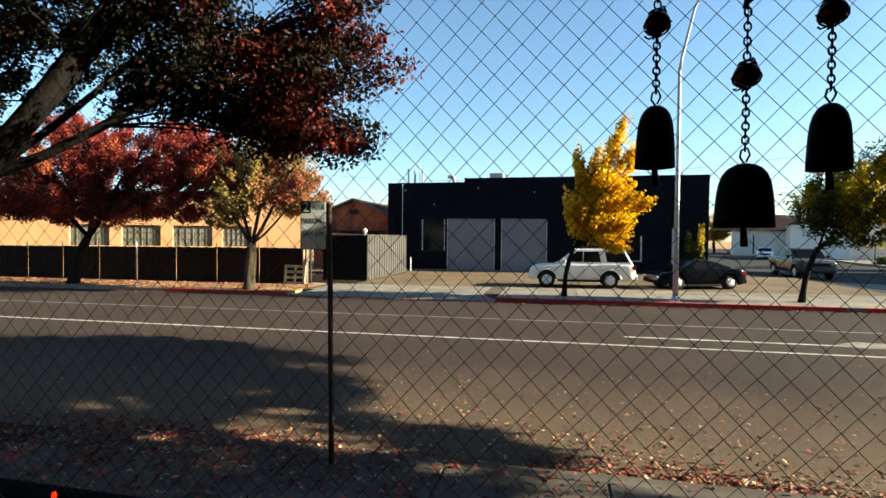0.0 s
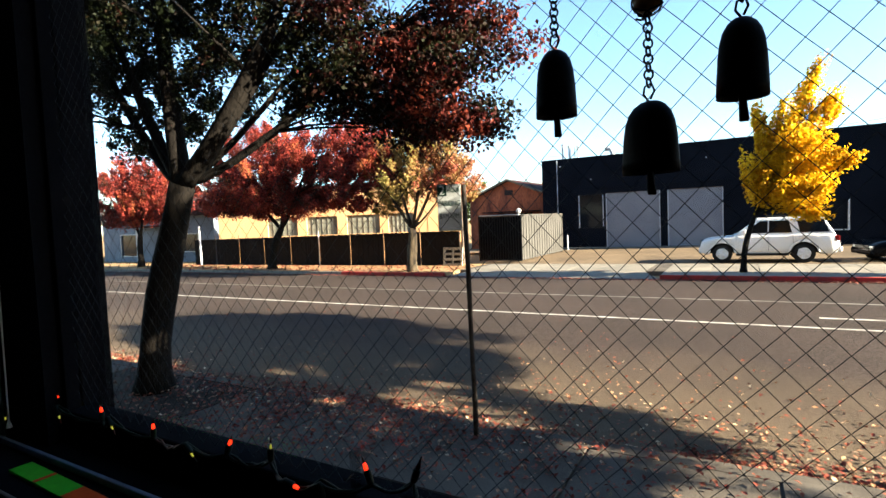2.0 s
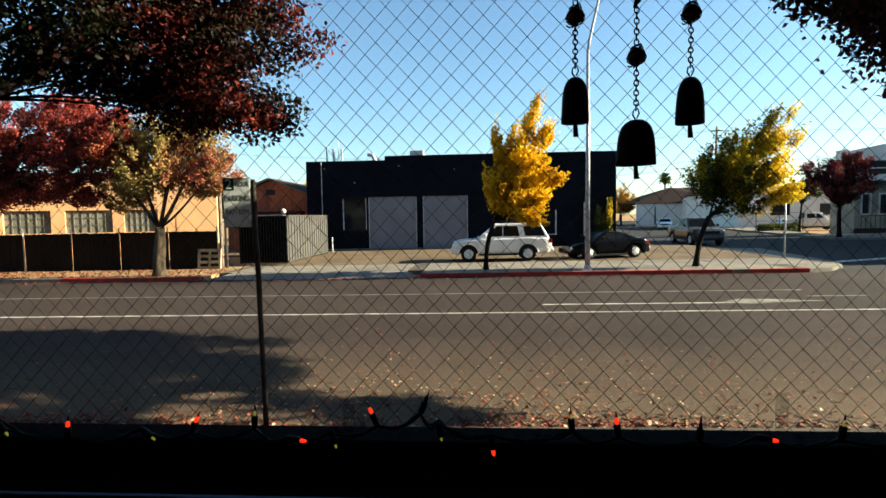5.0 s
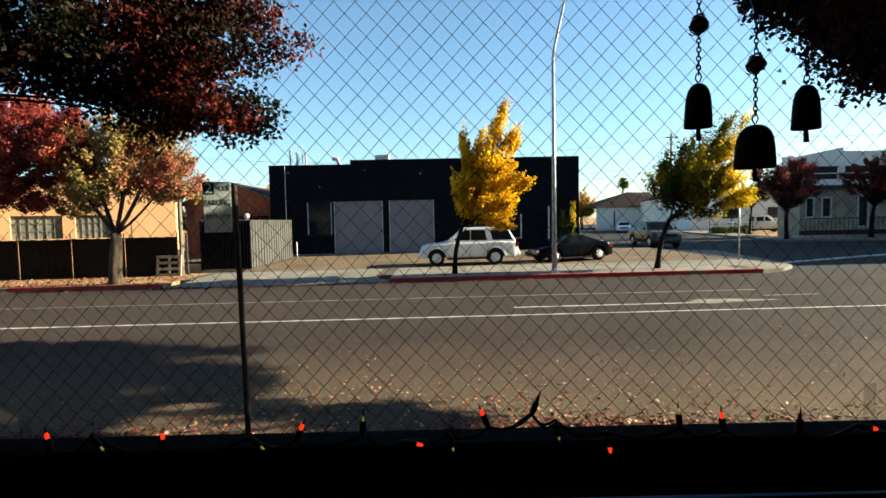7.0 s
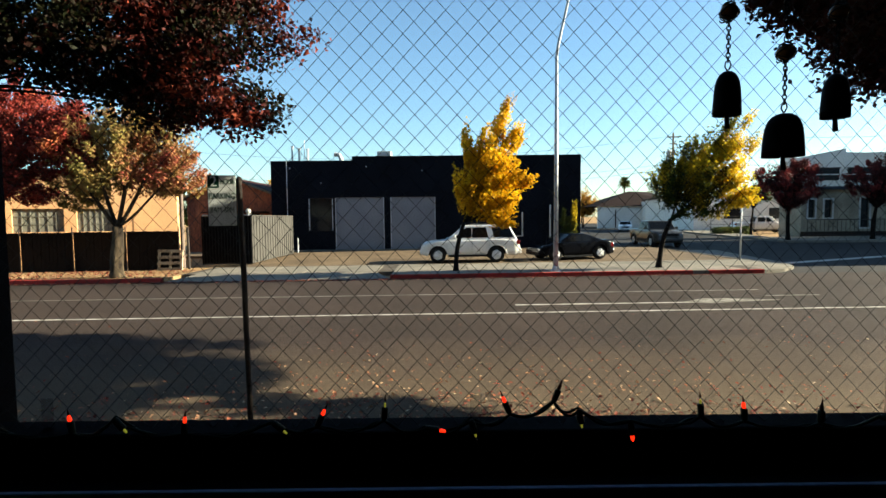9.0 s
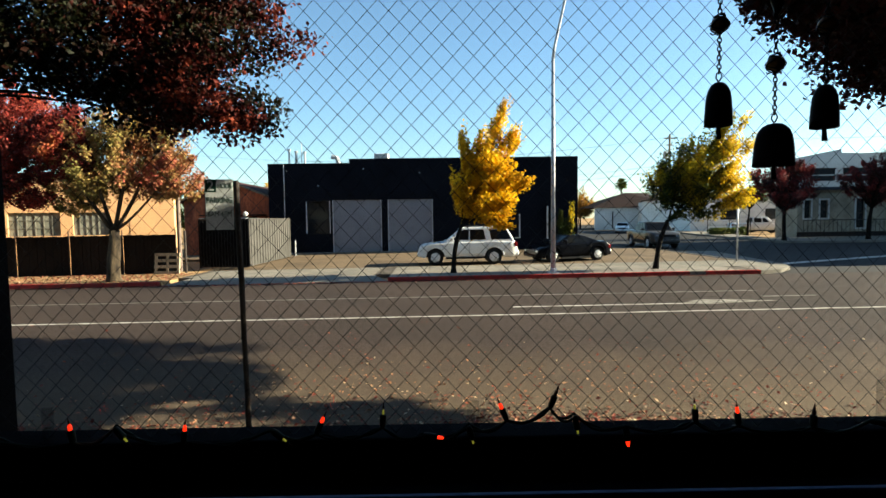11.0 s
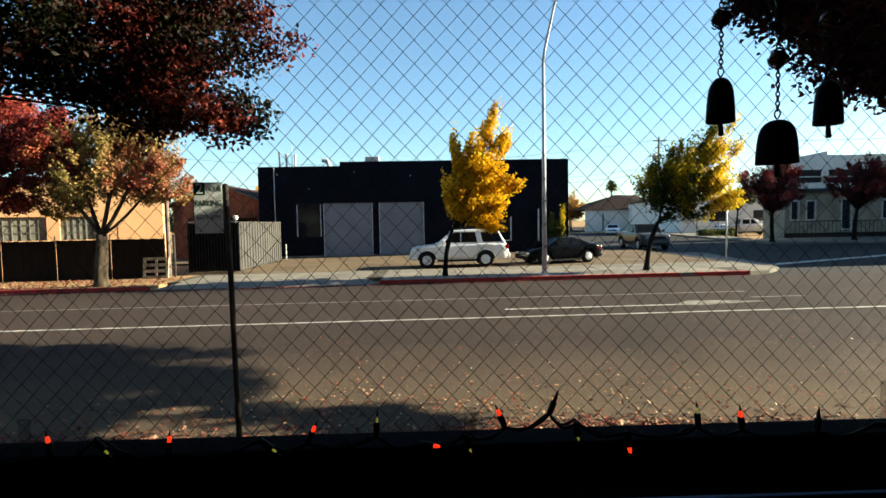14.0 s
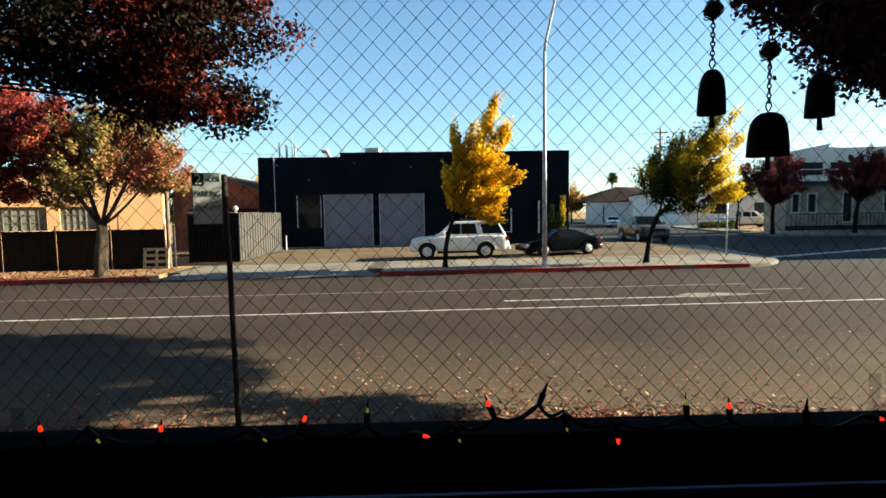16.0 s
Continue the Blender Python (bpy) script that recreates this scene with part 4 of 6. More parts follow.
FLECKS = (((-2.0, 4.74, 2.5), 0.12), ((-2.45, 3.98, 0.15), 0.15), ((-1.7, 4.05, 0.15), 0.14), ((-3.9, 4.98, 0.15), 0.1), ((-5.05, 4.5, 0.15), 0.1), ((-4.3, 5.9, 0.0), 0.13),
          ((-3.3, 5.6, 0.0), 0.12), ((-0.7, 4.96, 0.15), 0.1), ((0.5, 4.5, 0.15), 0.22), ((1.4, 4.2, 0.15), 0.25), ((-3.2, 6.5, 0.0), 0.14), ((-2.6, 6.1, 0.0), 0.1))
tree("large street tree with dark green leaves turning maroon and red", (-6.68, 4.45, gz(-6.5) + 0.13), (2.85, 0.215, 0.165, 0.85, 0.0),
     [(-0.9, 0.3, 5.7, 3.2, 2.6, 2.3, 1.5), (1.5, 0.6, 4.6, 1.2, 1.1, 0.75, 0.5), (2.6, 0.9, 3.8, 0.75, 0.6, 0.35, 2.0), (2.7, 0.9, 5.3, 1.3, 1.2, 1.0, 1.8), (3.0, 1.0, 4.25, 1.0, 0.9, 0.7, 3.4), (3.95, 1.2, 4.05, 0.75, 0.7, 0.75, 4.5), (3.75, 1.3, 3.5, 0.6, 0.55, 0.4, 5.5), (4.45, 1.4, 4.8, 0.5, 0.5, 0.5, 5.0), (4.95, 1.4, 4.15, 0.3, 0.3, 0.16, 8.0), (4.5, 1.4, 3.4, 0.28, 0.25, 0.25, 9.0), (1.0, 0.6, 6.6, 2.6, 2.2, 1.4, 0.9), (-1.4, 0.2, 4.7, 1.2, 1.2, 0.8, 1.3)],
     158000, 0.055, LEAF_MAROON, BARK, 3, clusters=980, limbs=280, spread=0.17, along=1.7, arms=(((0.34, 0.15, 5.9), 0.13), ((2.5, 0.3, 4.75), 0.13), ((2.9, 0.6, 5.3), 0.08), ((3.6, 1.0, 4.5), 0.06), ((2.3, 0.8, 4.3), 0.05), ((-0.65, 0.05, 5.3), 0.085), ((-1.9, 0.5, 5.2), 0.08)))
tree("street tree with dark red leaves overhanging the pavement", (6.0, 4.4, gz(6.0) + 0.13), (2.7, 0.2, 0.15, -0.2, 0.1),
     [(-0.6, 0.3, 5.1, 2.2, 1.9, 1.3), (-1.7, 0.5, 4.45, 1.3, 1.4, 0.72, 1.6), (-2.3, 0.3, 4.2, 0.55, 0.6, 0.35, 2.4), (-1.35, 1.0, 3.65, 0.55, 0.5, 0.2, 5.0), (-0.4, 1.0, 4.55, 1.6, 1.3, 0.85, 1.6), (0.2, 0.0, 6.2, 1.8, 1.8, 1.0)],
     135000, 0.07, LEAF_DEEP, BARK, 8, clusters=520, limbs=130, spread=0.25, gaps=FLECKS, arms=(((-1.6, 0.4, 4.6), 0.09), ((-0.4, 0.4, 5.6), 0.1), ((0.6, 0.8, 4.8), 0.08)))
# unseen tree: its crown lobes are laid out to shape the road's shadow
tree("large unseen street tree added to shade the road", (12.5, 4.3, gz(12.5) + 0.13), (5.2, 0.3, 0.2, -0.2, 0.6),
     [(-1.4, 6.35, 7.4, 2.6, 1.5, 1.6), (-0.3, 4.8, 7.2, 2.2, 1.5, 1.35), (1.2, 6.0, 8.6, 2.3, 1.9, 1.4), (-0.6, 1.9, 7.0, 2.2, 1.6, 1.2), (0.6, 0.9, 6.0, 2.0, 1.2, 1.1, 1.3), (-0.5, 3.45, 6.0, 0.9, 0.4, 0.3, 2.0), (-2.1, 2.75, 4.2, 0.32, 0.08, 0.05, 70.0), (-1.9, 2.3, 4.1, 0.3, 0.08, 0.05, 70.0), (-0.5, 5.5, 6.0, 0.5, 0.06, 0.06, 20.0), (0.0, 5.1, 6.0, 0.6, 0.06, 0.06, 14.0), (0.3, 4.5, 6.0, 0.6, 0.06, 0.06, 14.0), (0.3, 3.9, 6.0, 0.6, 0.06, 0.08, 22.0), (1.2, 3.4, 6.0, 0.5, 0.06, 0.08, 22.0), (0.9, 0.75, 5.0, 2.0, 0.75, 0.7, 2.4), (3.4, 0.75, 5.0, 1.8, 0.75, 0.7, 2.0)],
     150000, 0.1, LEAF_DEEP, BARK, 9, clusters=760, limbs=150, spread=0.22, gaps=FLECKS, arms=(((-1.2, 4.1, 6.8), 0.13), ((0.6, 4.9, 7.6), 0.13), ((0.5, 0.2, 6.4), 0.1), ((-0.6, 2.1, 6.9), 0.11)))

# fallen leaves: thick along the gutter, thin over the road and pavement
rng = np.random.default_rng(11)
pts = []
gut = np.stack([rng.uniform(-11, 9, 14000), 5.21 + np.abs(rng.normal(0, 0.27, 14000))], 1)
keep = rng.random(14000) < np.clip(0.55 + 0.45 * np.sin(gut[:, 0] * 1.1) + 0.25 * np.sin(gut[:, 0] * 3.7), 0.12, 1)
pts.append(gut[keep])
pts.append(np.stack([rng.uniform(-10, 5, 700), 5.4 + np.abs(rng.normal(0, 1.1, 700))], 1))
pts.append(np.stack([rng.uniform(-12, 14, 130), rng.uniform(5.8, 12.0, 130)], 1))
pts.append(np.stack([rng.uniform(-3, 10, 320), rng.uniform(5.5, 9.5, 320)], 1))
pts.append(np.stack([rng.normal(-3.8, 2.2, 3800), 5.15 - np.abs(rng.normal(0, 0.95, 3800))], 1))
xy = np.concatenate(pts)
xy = xy[(xy[:, 1] > 1.05)]
z = np.where(xy[:, 1] > 5.18, 0.0, 0.158) + 0.006 * xy[:, 0] + rng.uniform(0.008, 0.022, len(xy))
nn = rng.normal(size=(len(xy), 3)) * 0.35
nn[:, 2] = 1
nn /= np.linalg.norm(nn, axis=1)[:, None]
me = leaf_mesh("fallen_leaves", np.column_stack([xy, z]), nn, rng.uniform(0.026, 0.066, len(xy)), rng)
me.materials.append(LEAF_FALLEN)
fall = tagged(new("fallen_leaves", me), "dry red and tan leaves scattered along the gutter", "fallen leaves", kind="stuff")
xy = np.concatenate([np.stack([rng.normal(0.0, 2.4, 900), 5.3 + np.abs(rng.normal(0, 1.25, 900))], 1), np.stack([rng.uniform(-9, 8, 500), 5.22 + np.abs(rng.normal(0, 0.3, 500))], 1)])
nn = rng.normal(size=(1400, 3)) * 0.35
nn[:, 2] = 1
nn /= np.linalg.norm(nn, axis=1)[:, None]
me = leaf_mesh("fallen_leaves", np.column_stack([xy, 0.006 * xy[:, 0] + rng.uniform(0.008, 0.026, 1400)]), nn, rng.uniform(0.03, 0.066, 1400), rng)
me.materials.append(LEAF_PALE)
tagged(new("fallen_leaves", me), "curled pale tan leaves strewn over the road edge", "fallen leaves", kind="stuff")
far = np.stack([rng.uniform(-34, -10.6, 2600), rng.uniform(19.5, 22.6, 2600)], 1)
nn = rng.normal(size=(2600, 3)) * 0.35
nn[:, 2] = 1
nn /= np.linalg.norm(nn, axis=1)[:, None]
me = leaf_mesh("fallen_leaves", np.column_stack([far, 0.14 + 0.006 * far[:, 0] + rng.uniform(0, 0.02, 2600)]), nn, rng.uniform(0.06, 0.13, 2600), rng)
me.materials.append(LEAF_FALLEN)
tagged(new("fallen_leaves", me), "dry tan leaves lying on the earth verge", "fallen leaves", kind="stuff")

drift = np.stack([rng.uniform(-34, 11, 3200), 19.24 - np.abs(rng.normal(0, 0.16, 3200))], 1)
nn = rng.normal(size=(3200, 3)) * 0.35
nn[:, 2] = 1
nn /= np.linalg.norm(nn, axis=1)[:, None]
me = leaf_mesh("fallen_leaves", np.column_stack([drift, 0.006 * drift[:, 0] + rng.uniform(0.01, 0.03, 3200)]), nn, rng.uniform(0.04, 0.1, 3200), rng)
me.materials.append(LEAF_DRIFT)
tagged(new("fallen_leaves", me), "thin drift of faded red leaves along the kerb", "fallen leaves", kind="stuff")

# ---- far side: lamp, poles, trees ----
lamp = thing("street_lamp", (4.42, 19.75, gz(4.42) + 0.148), "tall tapered galvanised street lamp with a leaning arm", "street lamp")
part("base_plate", box(-0.2, 0.2, -0.2, 0.2, -0.01, 0.03, 0.01), GALVANISED, lamp)
part("base_cover", tube([(0, 0, 0.02), (0, 0, 0.16), (0, 0, 0.2)], [0.14, 0.13, 0.1], 12), GALVANISED, lamp)
part("pole", tube([(0, 0, 0.03), (0, 0, 4), (0, 0, 8.15)], [0.1, 0.08, 0.06], 12), GALVANISED, lamp, smooth=True)
part("arm", tube([(0, 0, 8.1), (0.05, 0, 8.5), (0.42, -0.1, 10.2), (0.75, -0.4, 11.0), (1.3, -1.0, 11.5), (2.0, -1.8, 11.7)], [0.06, 0.055, 0.048, 0.045, 0.04, 0.038], 10), GALVANISED, lamp, smooth=True)
part("lamp_head", box(1.9, 2.6, -2.0, -1.7, 11.6, 11.76, 0.05), GALVANISED, lamp)
sp = thing("street_name_sign", (13.55, 23.2, gz(13.5) + 0.14), "thin steel pole with a small green street sign", "street sign")
part("pole", tube([(0, 0, -0.05), (0, 0, 3.2)], 0.035, 8), GALVANISED, sp, smooth=True)
part("name_plate", box(-0.05, 0.5, -0.01, 0.01, 3.05, 3.28, 0.004), STREET_GREEN, sp)
part("lettering_bar", box(0.03, 0.42, -0.014, -0.01, 3.13, 3.2), SIGN_WHITE, sp)

tree("slender golden yellow street tree leaning in the wind", (0.58, 20.6, gz(0.6) + 0.13), (1.95, 0.1, 0.075, 0.35, 0.0),
     [(1.0, 0, 3.3, 0.8, 0.8, 0.9), (0.35, 0, 3.2, 0.55, 0.6, 0.7), (1.5, 0, 3.9, 0.9, 0.8, 0.9), (2.3, 0, 3.5, 0.75, 0.6, 0.45), (2.9, 0, 3.55, 0.35, 0.35, 0.3), (1.9, 0, 2.7, 0.6, 0.5, 0.5), (1.5, 0, 4.8, 0.6, 0.6, 0.8), (1.8, 0, 5.5, 0.4, 0.4, 0.7),
      (2.05, 0, 6.2, 0.16, 0.2, 0.5, 3.0), (2.45, 0, 5.2, 0.22, 0.25, 0.5, 2.5), (0.5, 0, 4.9, 0.16, 0.2, 0.8, 2.5), (0.9, 0, 4.4, 0.45, 0.4, 0.6, 1.5), (0.6, 0, 2.6, 0.35, 0.35, 0.35), (1.85, 0, 2.0, 0.22, 0.25, 0.4, 2.5), (1.2, 0, 2.5, 0.6, 0.6, 0.5)],
     27000, 0.098, LEAF_YELLOW, BARK, 21, clusters=400, limbs=150, spread=0.135, droop=0.0, along=2.5, arms=(((1.2, 0, 4.2), 0.05), ((0.5, 0.1, 4.0), 0.04), ((1.9, 0, 5.0), 0.03)))
tree("windblown street tree turning from green to yellow", (8.72, 20.65, gz(8.7) + 0.13), (1.9, 0.105, 0.08, 0.5, 0.0),
     [(0.35, 0, 3.3, 0.6, 0.7, 0.8), (0.6, 0, 4.1, 0.45, 0.5, 0.6), (1.1, 0, 3.4, 0.8, 0.8, 0.9), (1.9, 0, 3.3, 0.8, 0.8, 0.8), (1.75, 0, 4.6, 0.2, 0.25, 0.6), (2.4, 0, 4.2, 0.7, 0.6, 0.6), (3.0, 0, 4.8, 0.55, 0.45, 0.5), (3.4, 0, 5.4, 0.25, 0.2, 0.45),
      (3.65, 0, 4.9, 0.25, 0.25, 0.3), (2.9, 0, 3.4, 0.7, 0.6, 0.6), (3.2, 0, 2.7, 0.4, 0.4, 0.4), (1.5, 0, 4.1, 0.6, 0.6, 0.6), (2.2, 0, 4.8, 0.5, 0.45, 0.5), (1.3, 0, 4.7, 0.25, 0.3, 0.5), (2.7, 0, 5.3, 0.35, 0.3, 0.5), (2.0, 0, 2.4, 0.5, 0.5, 0.4), (0.9, 0, 2.4, 0.5, 0.5, 0.4)],
     42000, 0.088, LEAF_TURNING, BARK, 33, clusters=360, limbs=150, spread=0.17, droop=0.0, along=2.3, arms=(((1.9, 0, 3.9), 0.05), ((1.0, 0.1, 3.7), 0.04), ((2.9, 0, 4.4), 0.03)))
tree("pale many-limbed street tree with sparse tan and red leaves", (-12.6, 20.15, gz(-12.6) + 0.12), (2.0, 0.25, 0.19, 0.03, 0.0),
     [(0.5, 0, 4.6, 2.4, 2.2, 1.6), (2.1, 0, 4.2, 1.5, 1.4, 1.0), (-1.3, 0.3, 3.9, 1.3, 1.2, 0.8), (1.0, 0, 5.7, 1.9, 1.6, 0.9), (2.6, 0, 3.5, 0.9, 0.9, 0.5), (-1.5, 0.2, 3.1, 1.0, 0.9, 0.4)],
     42000, 0.1, LEAF_TAN, PALE_BARK, 41, clusters=420, limbs=190, spread=0.22, arms=(((-1.6, 0.2, 4.4), 0.08), ((-0.6, -0.3, 5.0), 0.075), ((0.6, 0.3, 5.4), 0.08), ((1.8, 0, 5.0), 0.085), ((1.1, -0.6, 4.6), 0.06), ((2.4, -0.3, 4.0), 0.055), ((-1.0, -0.5, 3.9), 0.05)))
tree("broad street tree with bright red autumn leaves", (-22.3, 20.5, gz(-22.3) + 0.12), (2.3, 0.24, 0.17, 0.9, 0.0),
     [(0.5, 0, 5.6, 4.6, 3.2, 2.2), (4.6, 0, 4.9, 2.4, 2.2, 1.5), (-3.4, 0, 4.8, 2.4, 2.2, 1.8), (0.8, 0, 7.0, 2.5, 2.0, 1.2), (1.5, 0, 3.6, 3.6, 2.2, 0.75, 1.6), (5.4, -0.6, 3.5, 1.6, 1.4, 0.6, 1.5), (-3.6, -0.4, 3.5, 1.5, 1.6, 0.5, 1.4), (7.4, -0.9, 4.7, 2.3, 1.9, 1.5), (6.8, -0.6, 6.0, 1.8, 1.6, 0.9), (8.3, -0.5, 5.3, 1.6, 1.4, 1.2, 1.4), (8.7, -1.0, 4.5, 1.2, 1.0, 0.9, 1.6), (8.6, -1.3, 5.4, 1.2, 0.9, 0.9, 1.7), (6.6, -0.4, 6.8, 1.9, 1.6, 1.0, 1.1)],
     165000, 0.1, LEAF_RED, BARK, 52, clusters=620, limbs=150, spread=0.3, arms=(((-1.5, 0, 4.8), 0.1), ((2.8, 0, 5.0), 0.11), ((1.2, 0.4, 6.2), 0.1)))
tree("street tree with bright orange-red leaves further along", (-36.5, 21.3, gz(-36.5) + 0.1), (2.2, 0.22, 0.16, 0.2, 0.0),
     [(0, 0, 5.6, 3.6, 2.8, 2.2), (2.4, 0, 4.7, 2.2, 2.0, 1.6), (-1.0, 0, 3.6, 2.6, 2.0, 0.7)], 46000, 0.13, LEAF_RED, BARK, 57, clusters=320, limbs=70, spread=0.34, arms=(((1.0, 0, 5.0), 0.1), ((-1.2, 0, 5.2), 0.1)))

# ---- the charcoal workshop ----
FY = 35.46
shop = thing("workshop", (-0.9, FY, 0.1), "low charcoal workshop with two grey roll-up doors", "building")
ox = 0.9
bm = bmesh.new()
for x0, x1, z0, z1 in ((-11.5, -8.98, 0, 6.08), (-8.98, -7.32, 0, 1.32), (-8.98, -7.32, 3.58, 6.08), (-7.32, -7.16, 0, 6.08), (-7.16, -3.83, 3.62, 6.08), (-3.83, -3.38, 0, 6.08), (-3.38, -0.32, 3.62, 6.08),
                       (-0.32, 4.6, 0, 6.08), (4.6, 5.7, 2.5, 6.08), (4.6, 5.7, 0, 0.9), (5.7, 9.65, 0, 6.08)):
    box(x0 + ox, x1 + ox, 0, 0.25, z0 - 0.2 if z0 == 0 else z0, z1, bm=bm)
part("front_wall", bm, CHARCOAL, shop)
bm = box(-11.5 + ox, -11.25 + ox, 0.25, 13, -0.2, 6.08)
box(9.4 + ox, 9.65 + ox, 0.25, 13, -0.2, 6.08, bm=bm)
box(-11.25 + ox, 9.4 + ox, 12.75, 13, -0.2, 6.08, bm=bm)
part("side_wall", bm, CHARCOAL, shop)
part("roof_deck", box(-11.25 + ox, 9.4 + ox, 0.25, 12.75, 5.6, 5.75), OLD_CONCRETE, shop)
part("parapet", box(-5.97 + ox, 9.66 + ox, -0.004, 0.26, 6.082, 6.36), CHARCOAL, shop)
part("coping", box(-11.52 + ox, -5.97 + ox, -0.03, 0.28, 6.08, 6.12), DARK_METAL, shop)
part("coping", box(-5.99 + ox, 9.68 + ox, -0.03, 0.28, 6.362, 6.4), DARK_METAL, shop)
part("lintel_band", box(-7.6 + ox, 0.2 + ox, -0.05, 0.0, 3.95, 4.1), CHARCOAL, shop)
for x0, x1 in ((-7.14, -3.85), (-3.36, -0.34)):
    door = part("roll_up_door", box(x0 + ox, x1 + ox, 0.1, 0.14, 0, 3.62), DOOR_GREY, shop, "grey steel roll-up door")
    for i in range(14):
        part("slat", box(x0 + ox + 0.02, x1 + ox - 0.02, 0.086, 0.1, 0.01 + i * 0.258, 0.25 + i * 0.258, 0.004), DOOR_GREY, door)
    for xx in (x0, x1):
        part("door_track", box(xx + ox - 0.03, xx + ox + 0.03, -0.012, 0.085, 0, 3.6), GALVANISED, door)
win_w = part("shop_window", box(-8.96 + ox, -7.34 + ox, 0.12, 0.15, 1.34, 3.56), WINDOW_DARK, shop, "dark shop window with a thin pale frame")
for b in ((-8.98, -7.32, 3.54, 3.6), (-8.98, -7.32, 1.3, 1.36)):
    part("window_frame", box(b[0] + ox, b[1] + ox, -0.02, 0.12, b[2], b[3]), DARK_METAL, win_w)
part("window_frame", box(-8.98 + ox, -8.92 + ox, -0.02, 0.12, 1.36, 3.54), GALVANISED, win_w)
part("window_frame", box(-7.38 + ox, -7.32 + ox, -0.02, 0.12, 1.36, 3.54), GALVANISED, win_w)
part("side_window", box(4.62 + ox, 5.68 + ox, 0.12, 0.15, 0.92, 2.48), WINDOW_DARK, shop)
part("window_frame", box(5.62 + ox, 5.7 + ox, -0.02, 0.12, 0.9, 2.5), TRIM_WHITE, shop)
part("window_frame", box(4.6 + ox, 5.7 + ox, -0.02, 0.12, 0.84, 0.9), TRIM_WHITE, shop)
part("downpipe", tube([(-10.4 + ox, -0.07, 6.05), (-10.4 + ox, -0.07, 0)], 0.03, 8), GALVANISED, shop)
part("white_pipe", tube([(7.55 + ox, -0.08, 0), (7.55 + ox, -0.08, 3.0)], 0.06, 8), TRIM_WHITE, shop)
for x, z in ((-10.2, 5.6), (-5.0, 5.7), (-1.2, 5.4), (3.1, 5.7), (-8.1, 4.6)):
    part("wall_lamp", box(x + ox - 0.045, x + ox + 0.045, -0.07, 0, z - 0.045, z + 0.045, 0.015), GALVANISED, shop)
structure(part("concrete_step", slab([(-10.6, 34.6), (0.4, 34.6), (0.4, 35.44), (-10.6, 35.44)], 0.0, 0.2), CONCRETE), "pale concrete strip before the doors", "pavement")
for x, h in ((-10.45, 1.0), (-9.3, 0.95), (-9.85, 0.85)):
    bol = thing("bollard", (x, 33.75, gz(x) + 0.12), "thin steel bollard before the workshop wall", "bollard", "bollards")
    part("bollard_post", tube([(0, 0, -0.03), (0, 0, h), (0, 0, h + 0.03)], [0.05, 0.05, 0.03], 8), GALVANISED, bol)
box_m = thing("meter_box", (-10.75, 35.3, 0.15), "small white meter box by the workshop wall", "meter")
part("meter_case", box(-0.16, 0.16, -0.12, 0.14, 0.5, 0.98, 0.02), TRIM_WHITE, box_m)
part("meter_pipe", tube([(0, 0, -0.03), (0, 0, 0.5)], 0.04, 8), GALVANISED, box_m)
ac = thing("roof_cooler", (-4.0, 38.0, 5.85), "square pale roof cooler on the workshop", "cooler")
part("cooler_case", box(-0.5, 0.5, -0.5, 0.5, 0.25, 1.25, 0.03), TRIM_WHITE, ac)
part("cooler_stand", box(-0.45, 0.45, -0.45, 0.45, 0, 0.25), DARK_METAL, ac)
for i in range(6):
    part("louvre", box(-0.42, 0.42, -0.53, -0.5, 0.36 + i * 0.14, 0.43 + i * 0.14), GALVANISED, ac)
for x, h, r in ((-10.5, 1.5, 0.07), (-10.0, 1.35, 0.09), (-9.62, 2.0, 0.03), (-9.4, 1.3, 0.07)):
    vent = thing("roof_vent", (x, 37.2, 5.85), "thin galvanised vent pipe on the workshop roof", "vent pipe", "roof vents")
    part("pipe", tube([(0, 0, 0), (0, 0, h)], r, 8), GALVANISED, vent)
    if r > 0.04:
        part("cap", tube([(0, 0, h), (0, 0, h + 0.1), (0, 0, h + 0.12)], [r * 1.6, r * 1.6, r * 0.5], 10), GALVANISED, vent)
duct = thing("roof_duct", (-7.2, 37.2, 5.85), "curved galvanised duct on the workshop roof", "vent pipe", "roof vents")
part("elbow", tube([(0.2, 0, 0), (0.2, 0, 0.6), (0.05, 0, 0.95), (-0.3, 0, 1.0)], [0.16, 0.16, 0.16, 0.17], 10), GALVANISED, duct)
for x, h, r in ((8.3, 2.7, 0.17), (9.0, 3.2, 0.2), (8.65, 2.1, 0.15)):
    tree("narrow columnar shrub with yellowing leaves against the wall", (x, 34.6, gz(x) + 0.1), (1.2, 0.05, 0.03, 0.02, 0.0), [(0, 0, h * 0.55, r, r, h * 0.5)], 1500, 0.11, LEAF_TURNING if x > 8.8 else LEAF_GREEN, BARK, int(x * 10), clusters=60, limbs=16, spread=0.12, name="columnar_shrub", group="shrubs by the workshop")

